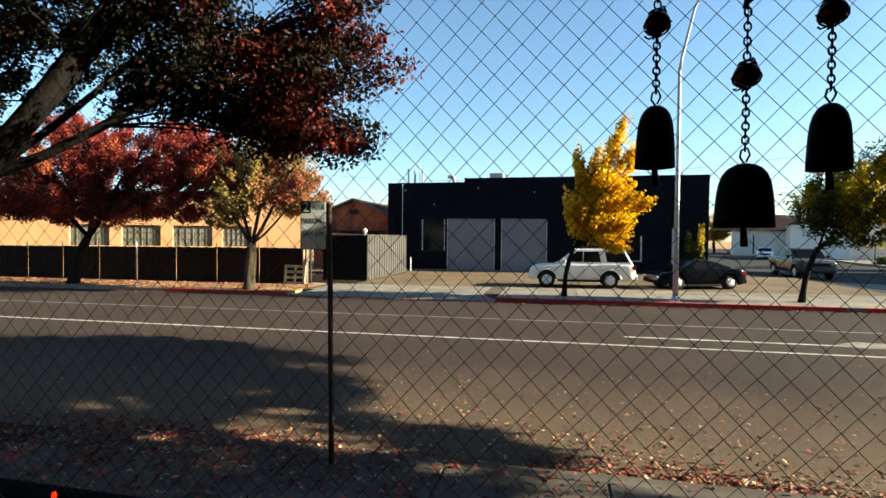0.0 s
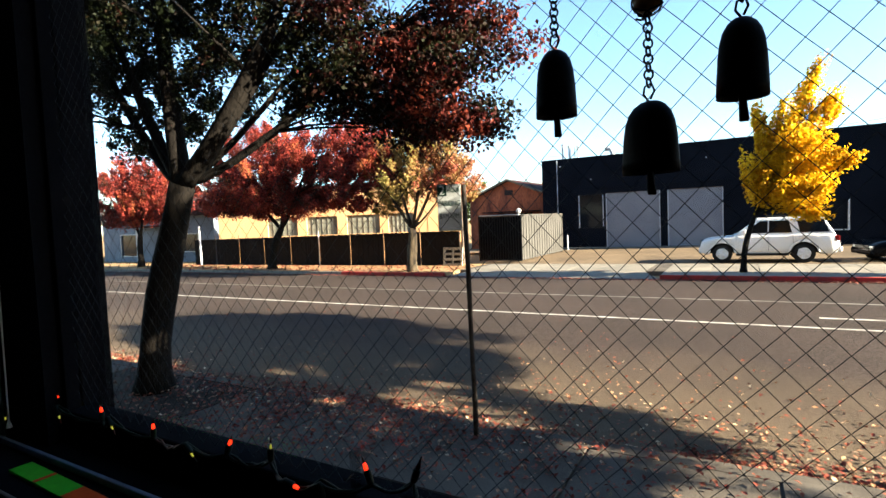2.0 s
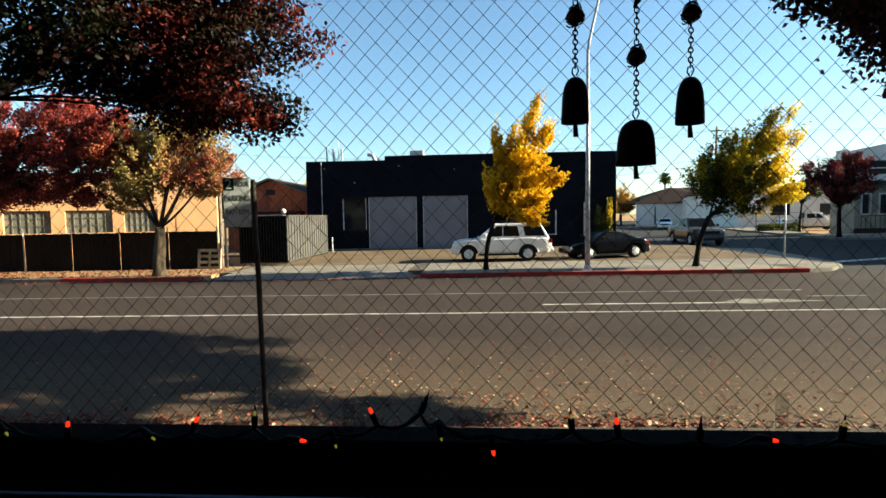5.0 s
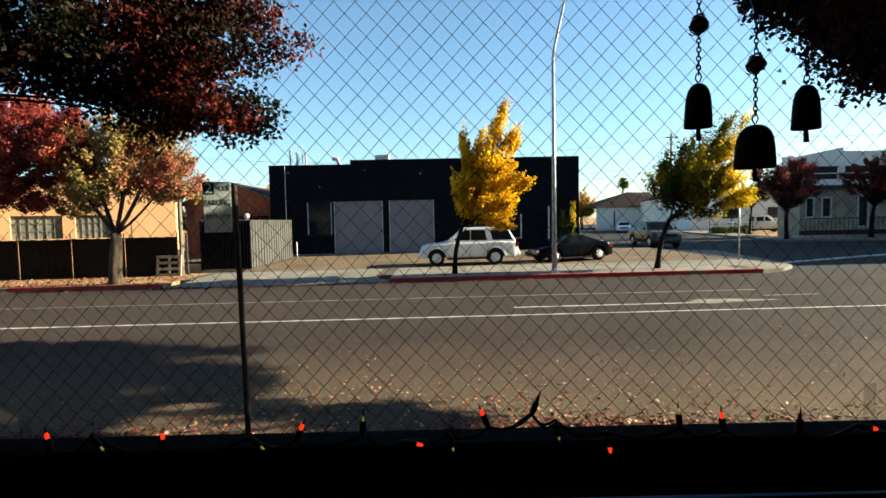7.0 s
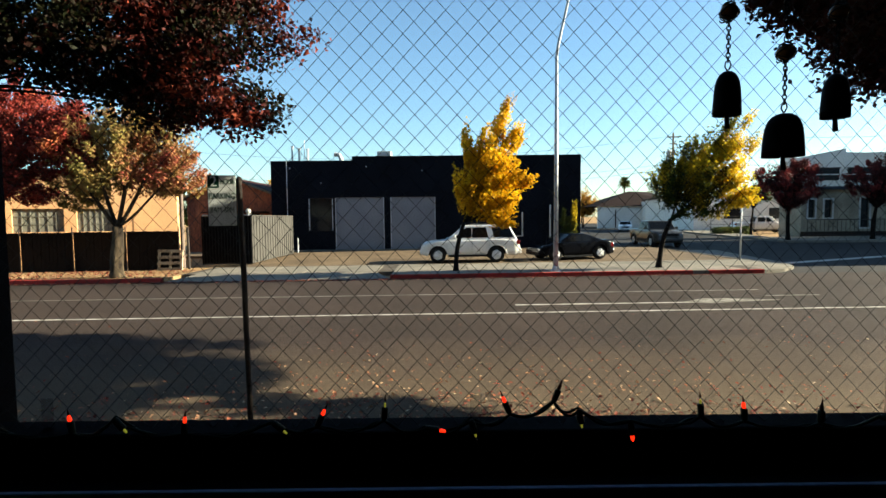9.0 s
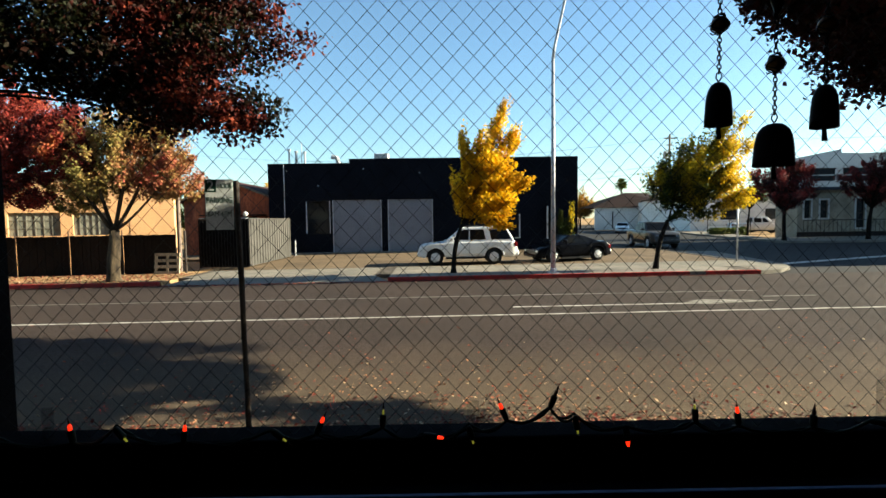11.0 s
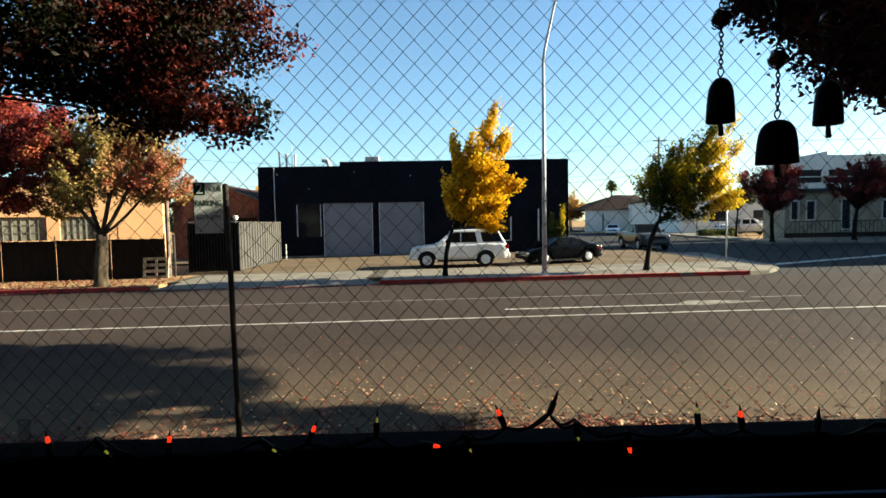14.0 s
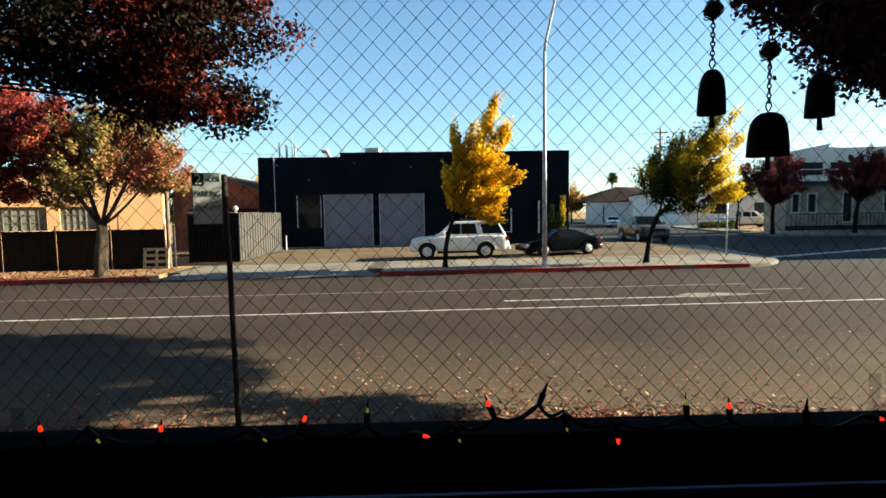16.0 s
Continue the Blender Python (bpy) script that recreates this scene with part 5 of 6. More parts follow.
# ---- cars ----
SUV_TOP = [(0.0, 0.6), (0.03, 0.8), (0.1, 0.92), (0.3, 0.99), (0.7, 1.03), (1.2, 1.07), (1.4, 1.13), (4.52, 1.13), (4.62, 1.05), (4.7, 0.85), (4.74, 0.6)]
vehicle("suv", "white sport utility vehicle parked in the lot", "car", (-0.94, 25.3, gz(-1) + 0.12), 0.0, CAR_WHITE, 4.74, 1.92, 0.34, 1.14, 1.8, SUV_TOP, (1.22, 2.05, 4.22, 4.6), (0.82, 3.6), 0.372,
        ((1.6, 2.41, 0.56, 0.02), (2.45, 3.22, 0.02, -0.1), (3.48, 4.4, -0.1, -0.17)), True, True, 0.86)
COUPE_TOP = [(0.0, 0.48), (0.06, 0.62), (0.3, 0.74), (0.7, 0.84), (1.2, 0.9), (2.2, 0.92), (3.2, 0.96), (3.7, 0.95), (3.92, 0.88), (4.02, 0.68)]
vehicle("coupe", "low black sports coupe parked in the lot", "car", (4.55, 25.3, gz(4.5) + 0.12), radians(17), CAR_BLACK, 4.05, 1.78, 0.2, 0.9, 1.32, COUPE_TOP, (1.0, 1.75, 2.4, 3.72), (0.8, 3.25), 0.33,
        ((1.35, 2.2, 0.42, 0.0), (2.28, 2.85, 0.0, -0.36)), True, False, 0.55)
PICK_TOP = [(0.0, 0.7), (0.03, 1.02), (0.2, 1.12), (1.5, 1.2), (5.6, 1.24), (5.68, 0.7)]
vehicle("pickup_truck", "pewter grey pickup truck on the side street", "car", (15.5, 34.6, gz(15.5) + 0.0), radians(87), CAR_GREY, 5.75, 2.0, 0.36, 1.22, 1.88, PICK_TOP, (1.4, 2.1, 3.5, 3.75), (1.0, 4.6), 0.4,
        ((1.9, 2.6, 0.45, 0.0), (2.7, 3.45, 0.0, 0.0)), True, False, 0.92, (3.85, 5.6))
vehicle("pickup_truck", "white pickup truck parked across the side street", "car", (38.7, 57.0, gz(38) + 0.05), radians(168), CAR_WHITE, 5.75, 2.0, 0.36, 1.22, 1.9, PICK_TOP, (1.4, 2.1, 3.5, 3.75), (1.0, 4.6), 0.4,
        ((1.9, 2.6, 0.45, 0.0), (2.7, 3.45, 0.0, 0.0)), True, False, 0.92, (3.85, 5.6))
SEDAN_TOP = [(0.0, 0.5), (0.05, 0.72), (0.3, 0.82), (1.2, 0.92), (3.9, 0.98), (4.5, 0.95), (4.55, 0.6)]
vehicle("sedan", "white sedan parked along the side street", "car", (25.2, 70.0, gz(25)), radians(70), CAR_WHITE, 4.6, 1.8, 0.22, 0.95, 1.45, SEDAN_TOP, (1.1, 1.9, 3.1, 4.0), (0.85, 3.5), 0.33,
        ((1.6, 2.4, 0.5, 0.0), (2.5, 3.3, 0.0, -0.2)), False, False, 0.66)
vehicle("sedan", "dark sedan behind the white pickup truck", "car", (42.5, 63.5, gz(42)), radians(170), CAR_BLACK, 4.6, 1.8, 0.22, 0.95, 1.45, SEDAN_TOP, (1.1, 1.9, 3.1, 4.0), (0.85, 3.5), 0.33,
        ((1.6, 2.4, 0.5, 0.0), (2.5, 3.3, 0.0, -0.2)), False, False, 0.66)

# ---- refuse enclosure, fence, pallet ----
enc = thing("refuse_enclosure", (-9.2, 25.2, gz(-9.2) + 0.12), "refuse enclosure with a dark barred gate and tan ribbed side", "enclosure")
for i in range(34):
    part("rib", box(0.0, 0.035 + 0.02 * (i % 2), 0.02 + i * 0.205, 0.205 + i * 0.205, 0.06, 2.36), FENCE_TAN, enc) if i == 0 else None
rib = [c for c in enc.children if c.name.startswith("rib")][0]
for i in range(1, 34):
    shared("rib", rib.data, enc, (0.018 * (i % 2), i * 0.205, 0))
part("top_rail", box(-0.03, 0.07, 0, 7.0, 2.36, 2.42), FENCE_TAN, enc)
part("gate_backing", box(-2.35, -0.02, 0.05, 0.08, 0.06, 2.36), BLACK, enc)
bar = part("gate_bar", box(-0.03, 0.0, -0.01, 0.02, 0.05, 2.4), DARK_METAL, enc)
for i in range(1, 17):
    shared("gate_bar", bar.data, enc, (-0.146 * i, 0, 0))
part("gate_rail", box(-2.37, 0.0, -0.015, 0.03, 2.4, 2.45), GALVANISED, enc)
part("gate_rail", box(-2.37, 0.0, -0.015, 0.03, 0.04, 0.1), DARK_METAL, enc)
part("back_wall", box(-2.4, -0.0, 6.95, 7.05, 0, 2.4), FENCE_DARK, enc)
part("left_wall", box(-2.45, -2.38, 0.05, 7.05, 0, 2.4), FENCE_DARK, enc)
gl = thing("globe_lamp", (-9.35, 25.3, gz(-9.3) + 2.56), "round white globe on the enclosure corner", "lamp")
bm = bmesh.new()
bmesh.ops.create_uvsphere(bm, u_segments=16, v_segments=10, radius=0.13)
for v in bm.verts:
    v.co.z += 0.17
part("globe", bm, TRIM_WHITE, gl, smooth=True)
part("neck", tube([(0, 0, -0.06), (0, 0, 0.08)], [0.05, 0.035], 8), GALVANISED, gl)

fence = thing("screened_fence", (-11.6, 23.0, gz(-12)), "dark screened fence along the earth verge", "fence")
n_bay = 9
for i in range(n_bay):
    x1, x0 = -2.35 * i, -2.35 * (i + 1)
    zz = gz(-11.6 + x0) - gz(-12)
    bm = bmesh.new()
    for k in range(13):
        xa = x0 + 0.03 + k * 0.178
        box(xa, xa + 0.17, -0.012 + 0.006 * (k % 2), 0.012 + 0.006 * (k % 2), 0.12 + zz, 1.85 + zz + 0.03 * math.sin(2.1 * k + i), bm=bm)
    part("screen_panel", bm, FENCE_DARK, fence)
    part("fence_post", tube([(x1, -0.05, 0.0 + zz), (x1, -0.05, 2.08 + zz), (x1, -0.05, 2.1 + zz)], [0.026, 0.026, 0.016], 8), GALVANISED if i == 4 else RUSTY, fence)
    part("top_rail", tube([(x0, -0.03, 1.84 + zz), (x1, -0.03, 1.84 + zz)], 0.02, 6), FENCE_DARK, fence)
op = tagged(part("utility_post", tube([(-12.0, 24.1, 0.0), (-12.0, 24.1, 4.0), (-12.0, 24.1, 4.03)], [0.09, 0.085, 0.05], 10), BROWN_TRIM), "orange-brown wooden post by the fence end", "post")
op2 = tagged(part("utility_post", tube([(-11.3, 23.2, 0.0), (-11.32, 23.2, 1.95)], [0.06, 0.06], 8), RUSTY), "pale weathered post at the fence end", "post")
tagged(part("utility_post", tube([(-31.5, 22.6, -0.1), (-31.6, 22.6, 2.6)], [0.08, 0.07], 8), GALVANISED), "grey steel post at the fence end", "post")
pal = thing("wooden_pallet", (-11.95, 22.75, gz(-12) + 0.12), "weathered wooden pallet leaning upright against the fence", "pallet")
pal.rotation_euler = (radians(-8), 0, 0)
slat = part("slat", box(-0.55, 0.55, -0.025, 0, 0.0, 0.13, 0.004), PALLET_WOOD, pal)
for i in (1, 2, 3):
    shared("slat", slat.data, pal, (0, 0, 0.265 * i), (0, 0.01 * (i - 2), 0))
for x in (-0.5, 0, 0.5):
    part("bearer", box(x - 0.04, x + 0.04, 0.0, 0.09, 0, 0.93, 0.004), PALLET_WOOD, pal)

# ---- peach building, red barn, blue house ----
pe = thing("peach_building", (-15.75, 31.1, gz(-15)), "long sunlit peach stucco building with dusty windows", "building")
pe.rotation_euler = (0, 0, radians(20))
bm = bmesh.new()
wins = [(-8.1, -5.7), (-5.1, -3.3), (-11.1, -8.8), (-14.1, -11.8)]
edges = sorted([-18] + [e for w in wins for e in w] + [0])
for a, b in zip(edges, edges[1:]):
    if (a, b) in wins:
        box(a, b, 0, 0.3, -0.3, 1.75, bm=bm)
        box(a, b, 0, 0.3, 3.05, 5.0, bm=bm)
    else:
        box(a, b, 0, 0.3, -0.3, 5.0, bm=bm)
part("front_wall", bm, PEACH, pe)
bm = box(-18, -17.7, 0.3, 0.9, -0.3, 5.0)
box(-0.3, 0, 0.3, 0.9, -0.3, 5.0, bm=bm)
box(-17.7, -0.3, 0.9, 1.2, -0.3, 5.0, bm=bm)
part("side_wall", bm, PEACH, pe)
part("roof", box(-18.2, 0.2, -0.2, 1.3, 5.0, 5.2), TILE_ROOF, pe)
for a, b in wins:
    w = part("window", box(a, b, 0.14, 0.18, 1.75, 3.05), WINDOW_MILKY, pe, "dusty grey-green glass in a grid of bars")
    for i in range(1, 6):
        xx = a + (b - a) * i / 6
        part("glazing_bar", box(xx - 0.02, xx + 0.02, 0.1, 0.14, 1.75, 3.05), DUSTY_BAR, w)
    for i in range(1, 3):
        zz = 1.75 + 1.3 * i / 3
        part("glazing_bar", box(a, b, 0.1, 0.138, zz - 0.02, zz + 0.02), DUSTY_BAR, w)
    part("window_sill", box(a - 0.08, b + 0.08, -0.08, 0.1, 1.67, 1.75), PEACH, w)
part("door", box(-2.3, -1.35, -0.02, 0.0, 0.1, 2.75), PEACH, pe, "peach painted door")

barn = thing("red_barn", (-15.1, 38.0, 0.0), "weathered red gabled barn with pale roof edges", "building")
bm = prism([(-3.4, -0.3), (-3.4, 3.85), (0, 5.2), (3.4, 3.85), (3.4, -0.3)], 0, 12)
part("walls", bm, RED_SIDING, barn)
for s in (-1, 1):
    part("roof_plane", prism([(0, 5.22), (s * 3.8, 3.7), (s * 3.8, 3.82), (0, 5.34)], -0.35, 12.2), TILE_ROOF, barn)
    part("fascia", prism([(0, 5.21), (s * 3.8, 3.68), (s * 3.8, 3.84), (0, 5.37)], -0.4, -0.352), WOOD, barn)
board = part("siding_board", box(-0.14, 0.14, -0.025, 0.0, 0, 3.7), RED_SIDING, barn)
for i in range(-10, 11):
    if i:
        shared("siding_board", board.data, barn, (i * 0.3, 0, 0))
part("lean_to_roof", box(-1.6, 2.6, -1.6, -0.03, 2.75, 2.83), TILE_ROOF, barn)
# black panel on the closed wall stands in for an opening's shaded inside
part("opening_shade", box(-0.9, 1.9, -0.04, -0.026, 1.6, 2.7), BLACK, barn)
part("gable_vent", box(-0.35, 0.35, -0.06, -0.026, 4.1, 4.5), TRIM_DARK, barn)

hs = thing("blue_house", (-43.5, 27.0, gz(-43)), "shaded pale blue house with a porch window", "house")
bm = bmesh.new()
for a, b, z0, z1 in ((-9, -6.0, -0.3, 3.9), (-6.0, -2.8, -0.3, 0.5), (-6.0, -2.8, 2.4, 3.9), (-2.8, 3.4, -0.3, 3.9), (3.4, 5.4, -0.3, 0.9), (3.4, 5.4, 2.3, 3.9), (5.4, 7.5, -0.3, 3.9)):
    box(a, b, 0, 0.2, z0, z1, bm=bm)
part("front_wall", bm, PALE_BLUE, hs)
bm = box(-9, -8.8, 0.2, 8, -0.3, 3.9)
box(7.3, 7.5, 0.2, 8, -0.3, 3.9, bm=bm)
part("side_wall", bm, PALE_BLUE, hs)
part("roof", prism([(-9.6, 3.85), (-0.75, 6.4), (8.1, 3.85)], -0.6, 8.4), TILE_ROOF, hs)
for a, b, z0, z1 in ((-6.0, -2.8, 0.5, 2.4), (3.4, 5.4, 0.9, 2.3)):
    w = part("window", box(a, b, 0.08, 0.12, z0, z1), WINDOW_DARK, hs)
    for f in ((a - 0.08, a, z0 - 0.08, z1 + 0.08), (b, b + 0.08, z0 - 0.08, z1 + 0.08), (a, b, z1, z1 + 0.08), (a, b, z0 - 0.08, z0)):
        part("window_frame", box(f[0], f[1], -0.03, 0.0, f[2], f[3]), TRIM_WHITE, w)
part("porch_post", box(-1.4, -1.2, -1.2, -1.0, -0.2, 3.0), TRIM_WHITE, hs)
part("porch_roof", box(-2.6, 3.2, -1.4, -0.01, 3.0, 3.15), TILE_ROOF, hs)

# ---- across the side street ----
KB = [(26.5, 39.3), (60, 33.8), (60, 45.9), (29.5, 45.9), (33.0, 60), (52.5, 150), (50.5, 150), (29.5, 60)]
structure(part("pavement_corner", slab(KB, -0.2, 0.14), CONCRETE), "pale concrete pavement across the side street", "pavement")
# unseen block, placed and sized to cast shade over the side street
cb = thing("shading_building", (46.0, 24.5, gz(45)), "plain unseen stucco building added to shade the side street", "building")
part("walls", box(0, 16, 0, 20.8, -0.3, 12.0), WHITE_STUCCO, cb)
part("coping", box(-0.15, 16.15, -0.15, 20.95, 12.0, 12.2), CONCRETE, cb)
wb = thing("white_building", (32.9, 46.0, gz(32)), "two-storey off-white stucco building with dark window frames", "building")
bm = bmesh.new()
ws = [(0.0, 0.6, 1.8, 3.4), (1.45, 2.15, 1.8, 3.4), (4.7, 5.5, 0.9, 3.5), (8.5, 9.3, 1.8, 3.4)]
ed = sorted([-0.6, 24] + [e for w in ws for e in w[:2]])
for a, b in zip(ed, ed[1:]):
    hole = [w for w in ws if w[0] == a and w[1] == b]
    if hole:
        box(a, b, 0, 0.3, -0.3, hole[0][2], bm=bm)
        box(a, b, 0, 0.3, hole[0][3], 4.3, bm=bm)
    else:
        box(a, b, 0, 0.3, -0.3, 4.3, bm=bm)
part("front_wall", bm, TAN_STUCCO, wb, "weathered tan ground floor wall")
part("side_wall", box(-0.6, -0.3, 0.3, 3.0, -0.3, 4.3), TAN_STUCCO, wb)
for a, b, z0, z1 in ws:
    w = part("window", box(a, b, 0.16, 0.2, z0, z1), WINDOW_DARK, wb)
    for f in ((a - 0.14, a, z0 - 0.14, z1 + 0.14), (b, b + 0.14, z0 - 0.14, z1 + 0.14), (a, b, z1, z1 + 0.14), (a, b, z0 - 0.14, z0)):
        part("window_frame", box(f[0], f[1], -0.05, -0.002, f[2], f[3]), TRIM_WHITE, w)
    part("glazing_bar", box(a, b, 0.12, 0.16, (z0 + z1) / 2 - 0.04, (z0 + z1) / 2 + 0.04), TRIM_DARK, w)
part("band_roof", box(-0.9, 24.2, -0.5, 3.0, 4.3, 4.55), SLATE, wb)
part("plinth", box(-0.62, 24, -0.04, -0.003, -0.3, 0.55), TRIM_DARK, wb)
bm = box(0.8, 24, 3.0, 3.3, 4.55, 7.4)
part("upper_wall", bm, WHITE_STUCCO, wb)
bm = prism([(0.8, 7.4), (5.6, 8.3), (5.6, 7.95), (7.4, 7.9), (24, 8.3), (24, 7.4)], 3.0, 3.3)
part("upper_parapet", bm, WHITE_STUCCO, wb)
part("upper_side_wall", box(0.8, 1.1, 3.3, 4.6, 4.55, 7.6), WHITE_STUCCO, wb)
for i in range(6):
    w = part("upper_window", box(2.6 + i * 3.2, 5.0 + i * 3.2, 2.95, 3.0, 5.3, 6.4), WINDOW_DARK, wb)
    part("window_frame", box(2.5 + i * 3.2, 5.1 + i * 3.2, 2.9, 2.948, 6.4, 6.52), TRIM_DARK, w)
    part("window_frame", box(2.5 + i * 3.2, 5.1 + i * 3.2, 2.9, 2.948, 5.8, 5.9), TRIM_WHITE, w)
rail = thing("iron_railing", (31.6, 44.2, gz(31) + 0.14), "dark iron railing before the white building", "railing")
part("top_rail", tube([(0, 0, 1.5), (22, 0, 1.5)], 0.035, 6), DARK_METAL, rail)
part("bottom_rail", tube([(0, 0, 0.2), (22, 0, 0.2)], 0.03, 6), DARK_METAL, rail)
bal = part("baluster", tube([(0, 0, 0), (0, 0, 1.55)], 0.02, 5), DARK_METAL, rail)
for i in range(1, 60):
    shared("baluster", bal.data, rail, (i * 0.37, 0, 0))
tree("small street tree with dark red leaves by the white building", (27.2, 40.2, gz(27) + 0.1), (2.3, 0.16, 0.12, 0.0, 0.0), [(-0.2, 0, 4.3, 2.6, 2.0, 1.7), (0.6, 0, 5.4, 1.6, 1.4, 0.9)], 26000, 0.11, LEAF_DUSK, BARK, 71, clusters=170, limbs=60, spread=0.28)
tree("small street tree with dark red leaves by the white building", (33.7, 40.0, gz(34) + 0.1), (2.4, 0.16, 0.12, 0.2, 0.0), [(0.6, 0, 4.6, 2.6, 2.0, 1.6), (1.4, 0, 5.7, 1.6, 1.4, 1.0)], 26000, 0.11, LEAF_DUSK, BARK, 72, clusters=170, limbs=60, spread=0.28)
tree("low olive tree by the side street pavement", (31.5, 52.0, gz(31) + 0.1), (2.6, 0.12, 0.08, 0.1, 0.0), [(0.3, 0, 4.2, 1.8, 1.4, 1.0)], 4200, 0.14, LEAF_GREEN, BARK, 73, clusters=80, limbs=30, spread=0.25)

lb = thing("low_white_building", (33.5, 68.0, gz(34)), "low white stucco building behind a wire fence", "building")
part("front_wall", box(0, 34, 0, 0.3, -0.3, 4.6), WHITE_STUCCO, lb)
part("side_wall", box(0, 0.3, 0.3, 16, -0.3, 4.6), WHITE_STUCCO, lb)
part("roof", box(-0.3, 34.3, -0.3, 16, 4.6, 4.8), OLD_CONCRETE, lb)
for i in range(4):
    part("window", box(4 + i * 6, 6.4 + i * 6, -0.03, -0.002, 1.6, 3.0), WINDOW_DARK, lb)
wf = thing("wire_fence", (29.5, 56.0, gz(30) + 0.1), "dark chain wire fence with steel posts", "fence")
for i in range(8):
    part("fence_post", tube([(i * 2.6, 0.4 * i, -0.05), (i * 2.6, 0.4 * i, 1.9)], 0.04, 6), DARK_METAL, wf)
for z in (0.25, 1.0, 1.85):
    part("fence_wire", tube([(0, 0, z), (18.2, 2.8, z)], 0.018, 4), DARK_METAL, wf)
hd = np.random.default_rng(5)
hc = np.column_stack([hd.uniform(29.4, 33.5, 5000), np.zeros(5000), hd.uniform(0.1, 1.0, 5000)])
hc[:, 1] = 55.2 + (hc[:, 0] - 29.5) * 0.15 + hd.normal(0, 0.35, 5000)
hn = hd.normal(size=(5000, 3))
hn /= np.linalg.norm(hn, axis=1)[:, None]
me = leaf_mesh("hedge", hc, hn, hd.uniform(0.08, 0.2, 5000), hd)
me.materials.append(LEAF_GREEN)
tagged(new("hedge", me), "low ragged green hedge along the fence", "hedge", kind="stuff")

shed = thing("long_shed", (27.6, 90.0, gz(28)), "long white shed with a brown hipped roof", "building")
part("front_wall", box(0, 15.2, 0, 0.3, -0.3, 3.9), WHITE_STUCCO, shed)
part("side_wall", box(14.9, 15.2, 0.3, 16, -0.3, 3.9), WHITE_STUCCO, shed)
bm = bmesh.new()
rv = [bm.verts.new(p) for p in ((-0.6, -0.5, 3.85), (15.7, -0.5, 3.85), (15.7, 16, 3.85), (-0.6, 16, 3.85), (7.5, 6, 6.7), (12.5, 9, 6.7))]
for f in ((0, 1, 4), (1, 5, 4), (1, 2, 5), (2, 3, 5), (3, 4, 5), (3, 0, 4), (0, 3, 2, 1)):
    bm.faces.new([rv[i] for i in f])
part("roof", bm, DARK_ROOF, shed)
part("annex", box(7.6, 12.5, -1.5, -0.02, -0.3, 4.6), WHITE_STUCCO, shed)
part("door", box(3.0, 3.2, -0.05, 0, 0.2, 3.2), TRIM_DARK, shed)
tree("distant orange street tree", (27.8, 100, gz(28)), (2.2, 0.2, 0.12, 0, 0), [(0, 0, 4.8, 2.6, 2.2, 2.6), (1.4, 0, 3.6, 1.8, 1.6, 1.4)], 6000, 0.24, LEAF_ORANGE, BARK, 81, clusters=110, limbs=30, spread=0.35)
tree("distant orange street tree", (24.5, 108, gz(25)), (2.2, 0.2, 0.12, 0, 0), [(0, 0, 4.4, 2.6, 2.2, 2.4)], 4000, 0.24, LEAF_ORANGE, BARK, 82, clusters=80, limbs=30, spread=0.35)
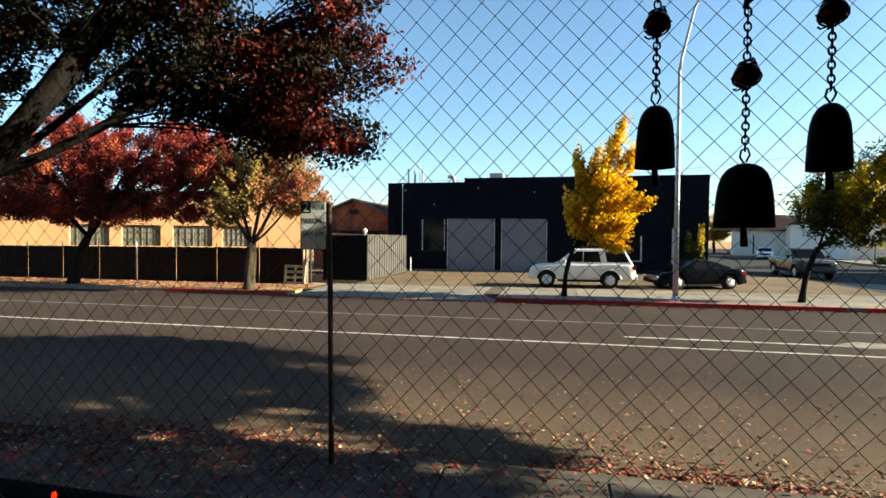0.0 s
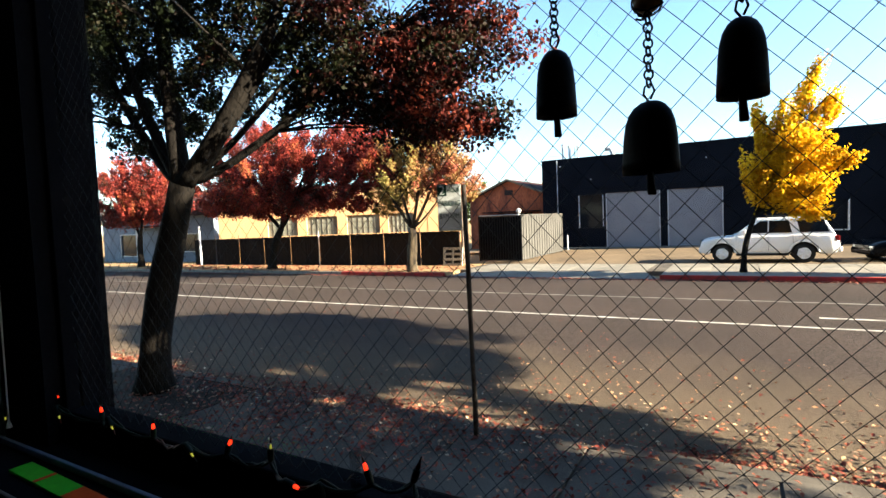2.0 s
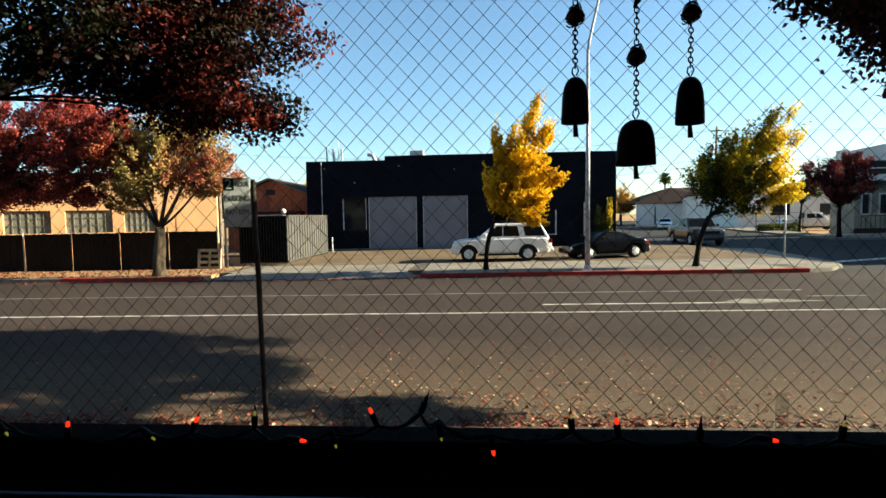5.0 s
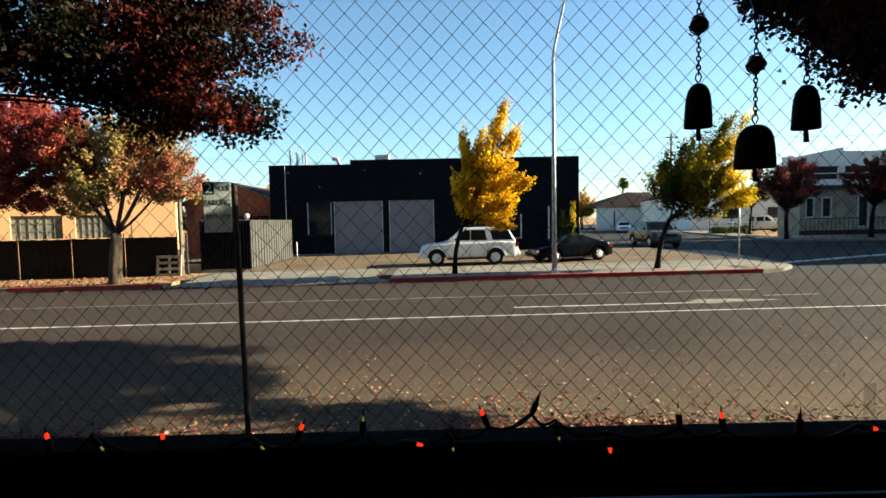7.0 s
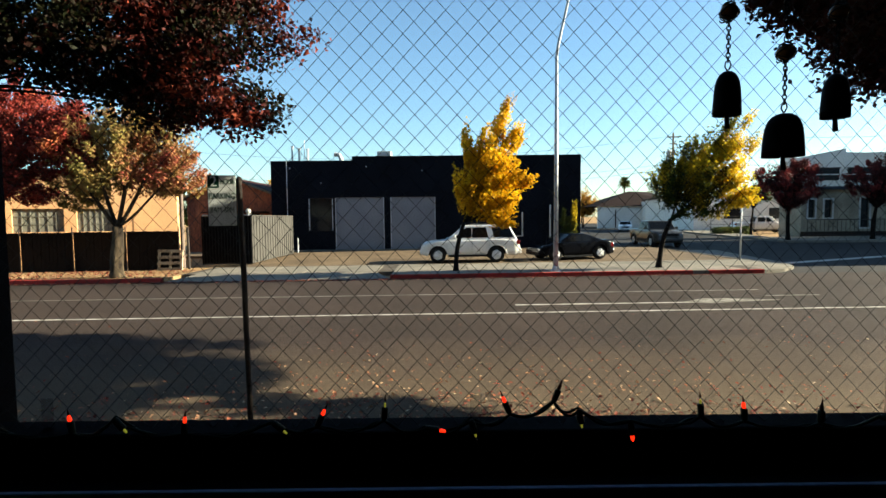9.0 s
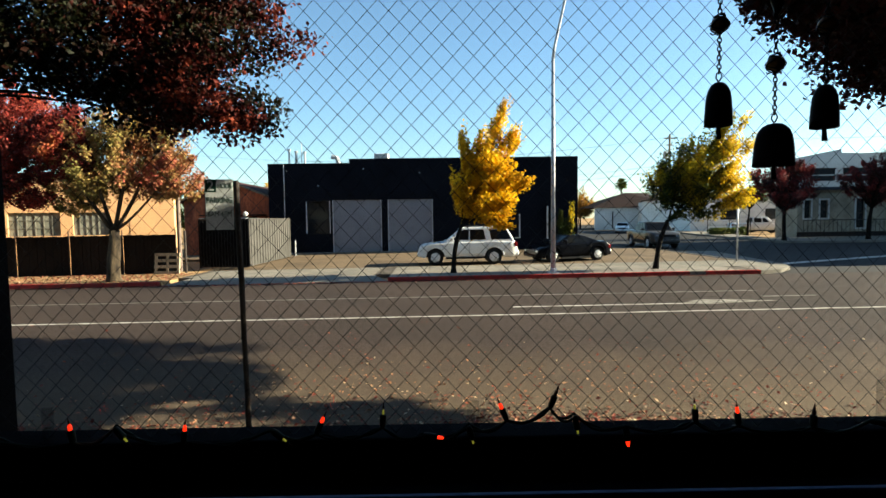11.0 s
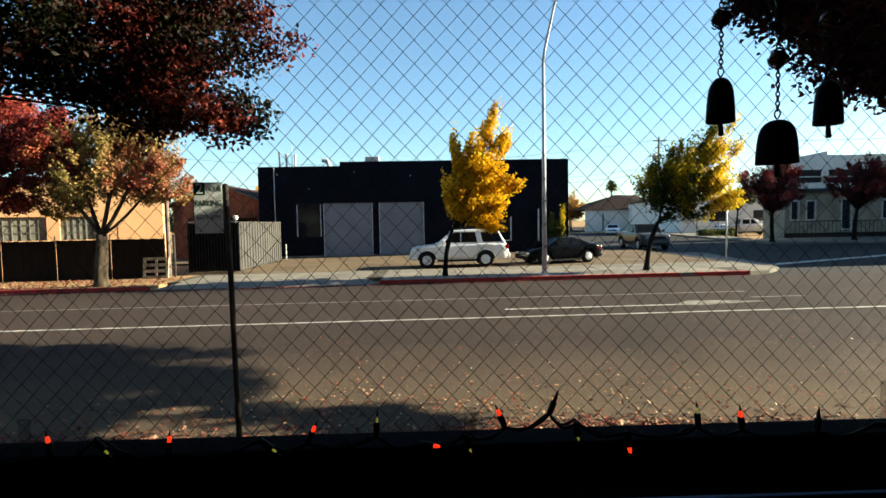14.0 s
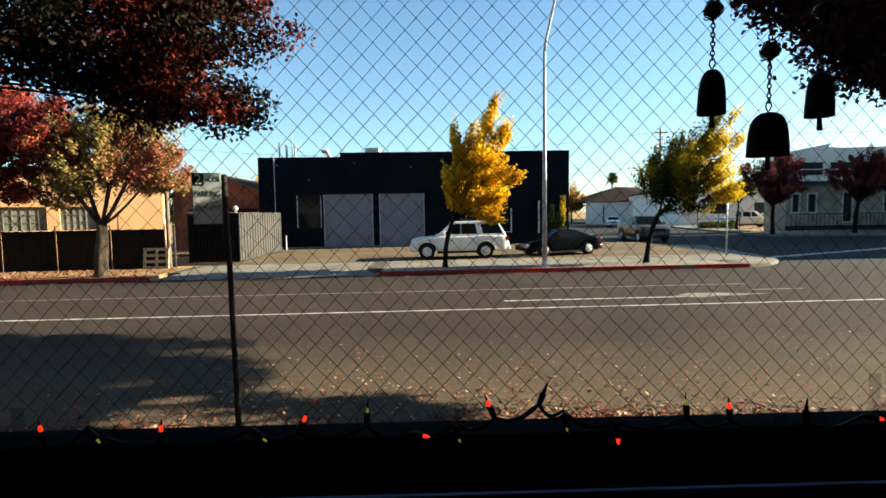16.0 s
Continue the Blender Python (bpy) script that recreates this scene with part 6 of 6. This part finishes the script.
for i, (x, y, h) in enumerate(((38, 150, 6.0), (44, 160, 7.0), (32, 155, 5.0), (52, 158, 6.5), (60, 150, 6.0), (26, 160, 5.5), (-20, 62, 7.0), (-30, 64, 7.5), (-60, 60, 8), (-75, 50, 8), (70, 90, 7), (80, 75, 8))):
    tree("distant dusty green tree against the sky", (x, y, gz(x)), (2.0, 0.22, 0.14, 0, 0), [(0, 0, h * 0.62, 4.2, 3.5, h * 0.38)], 2600, 0.4, LEAF_GREEN if i % 3 else LEAF_ORANGE, BARK, 90 + i, clusters=70, limbs=20, spread=0.5, group="distant trees")

palm = thing("palm_tree", (64.3, 180, 0.2), "tall thin distant fan palm", "tree")
part("trunk", tube([(0, 0, -0.2), (0.2, 0, 8), (0, 0, 13.5)], [0.35, 0.28, 0.25], 8), PALE_BARK, palm, smooth=True)
pr = random.Random(4)
bm = bmesh.new()
for k in range(70):
    a, e = pr.uniform(0, 6.28), pr.uniform(-0.9, 1.3)
    d = Vector((math.cos(a) * math.cos(e), math.sin(a) * math.cos(e), math.sin(e)))
    s = d.cross(Vector((0, 0, 1))).normalized() if abs(d.z) < 0.95 else Vector((1, 0, 0))
    c = Vector((0, 0, 13.8))
    tip = c + d * pr.uniform(2.2, 3.0) - Vector((0, 0, 0.5))
    m = c + d * 1.6
    v = [bm.verts.new(p) for p in (c, m + s * 0.55, tip, m - s * 0.55)]
    bm.faces.new(v)
part("fronds", bm, LEAF_GREEN, palm)
up_ = thing("utility_pole", (49.6, 110, 0.2), "wooden utility pole with a crossarm and transformer", "utility pole")
part("pole", tube([(0, 0, -0.2), (0, 0, 19.6)], [0.3, 0.2], 8), WOOD, up_)
part("crossarm", box(-1.25, 1.25, -0.1, 0.1, 18.6, 18.85), WOOD, up_)
part("crossarm", box(-0.8, 0.8, -0.1, 0.1, 17.2, 17.4), WOOD, up_)
part("transformer", tube([(-0.9, 0, 14.4), (-0.9, 0, 15.9)], 0.5, 10), GALVANISED, up_)
for z, x0 in ((18.8, -1.1), (13.2, 0), (12.0, 0)):
    w = tagged(part("overhead_wire", tube([(49.6 + x0 - 110 + 110 * i / 8, 110 + 18 - 18 * i / 8, z + 0.2 - 3.2 * (1 - (2 * i / 8 - 1) ** 2)) for i in range(9)] + [(49.6 + x0 + 15 * i, 110 - 3 * i, z + 0.2 - 1.5 * (1 - (i / 3 - 1) ** 2) ) for i in range(1, 7)], 0.03, 4), DARK_METAL), "thin dark overhead wire", "wire", "overhead wires")
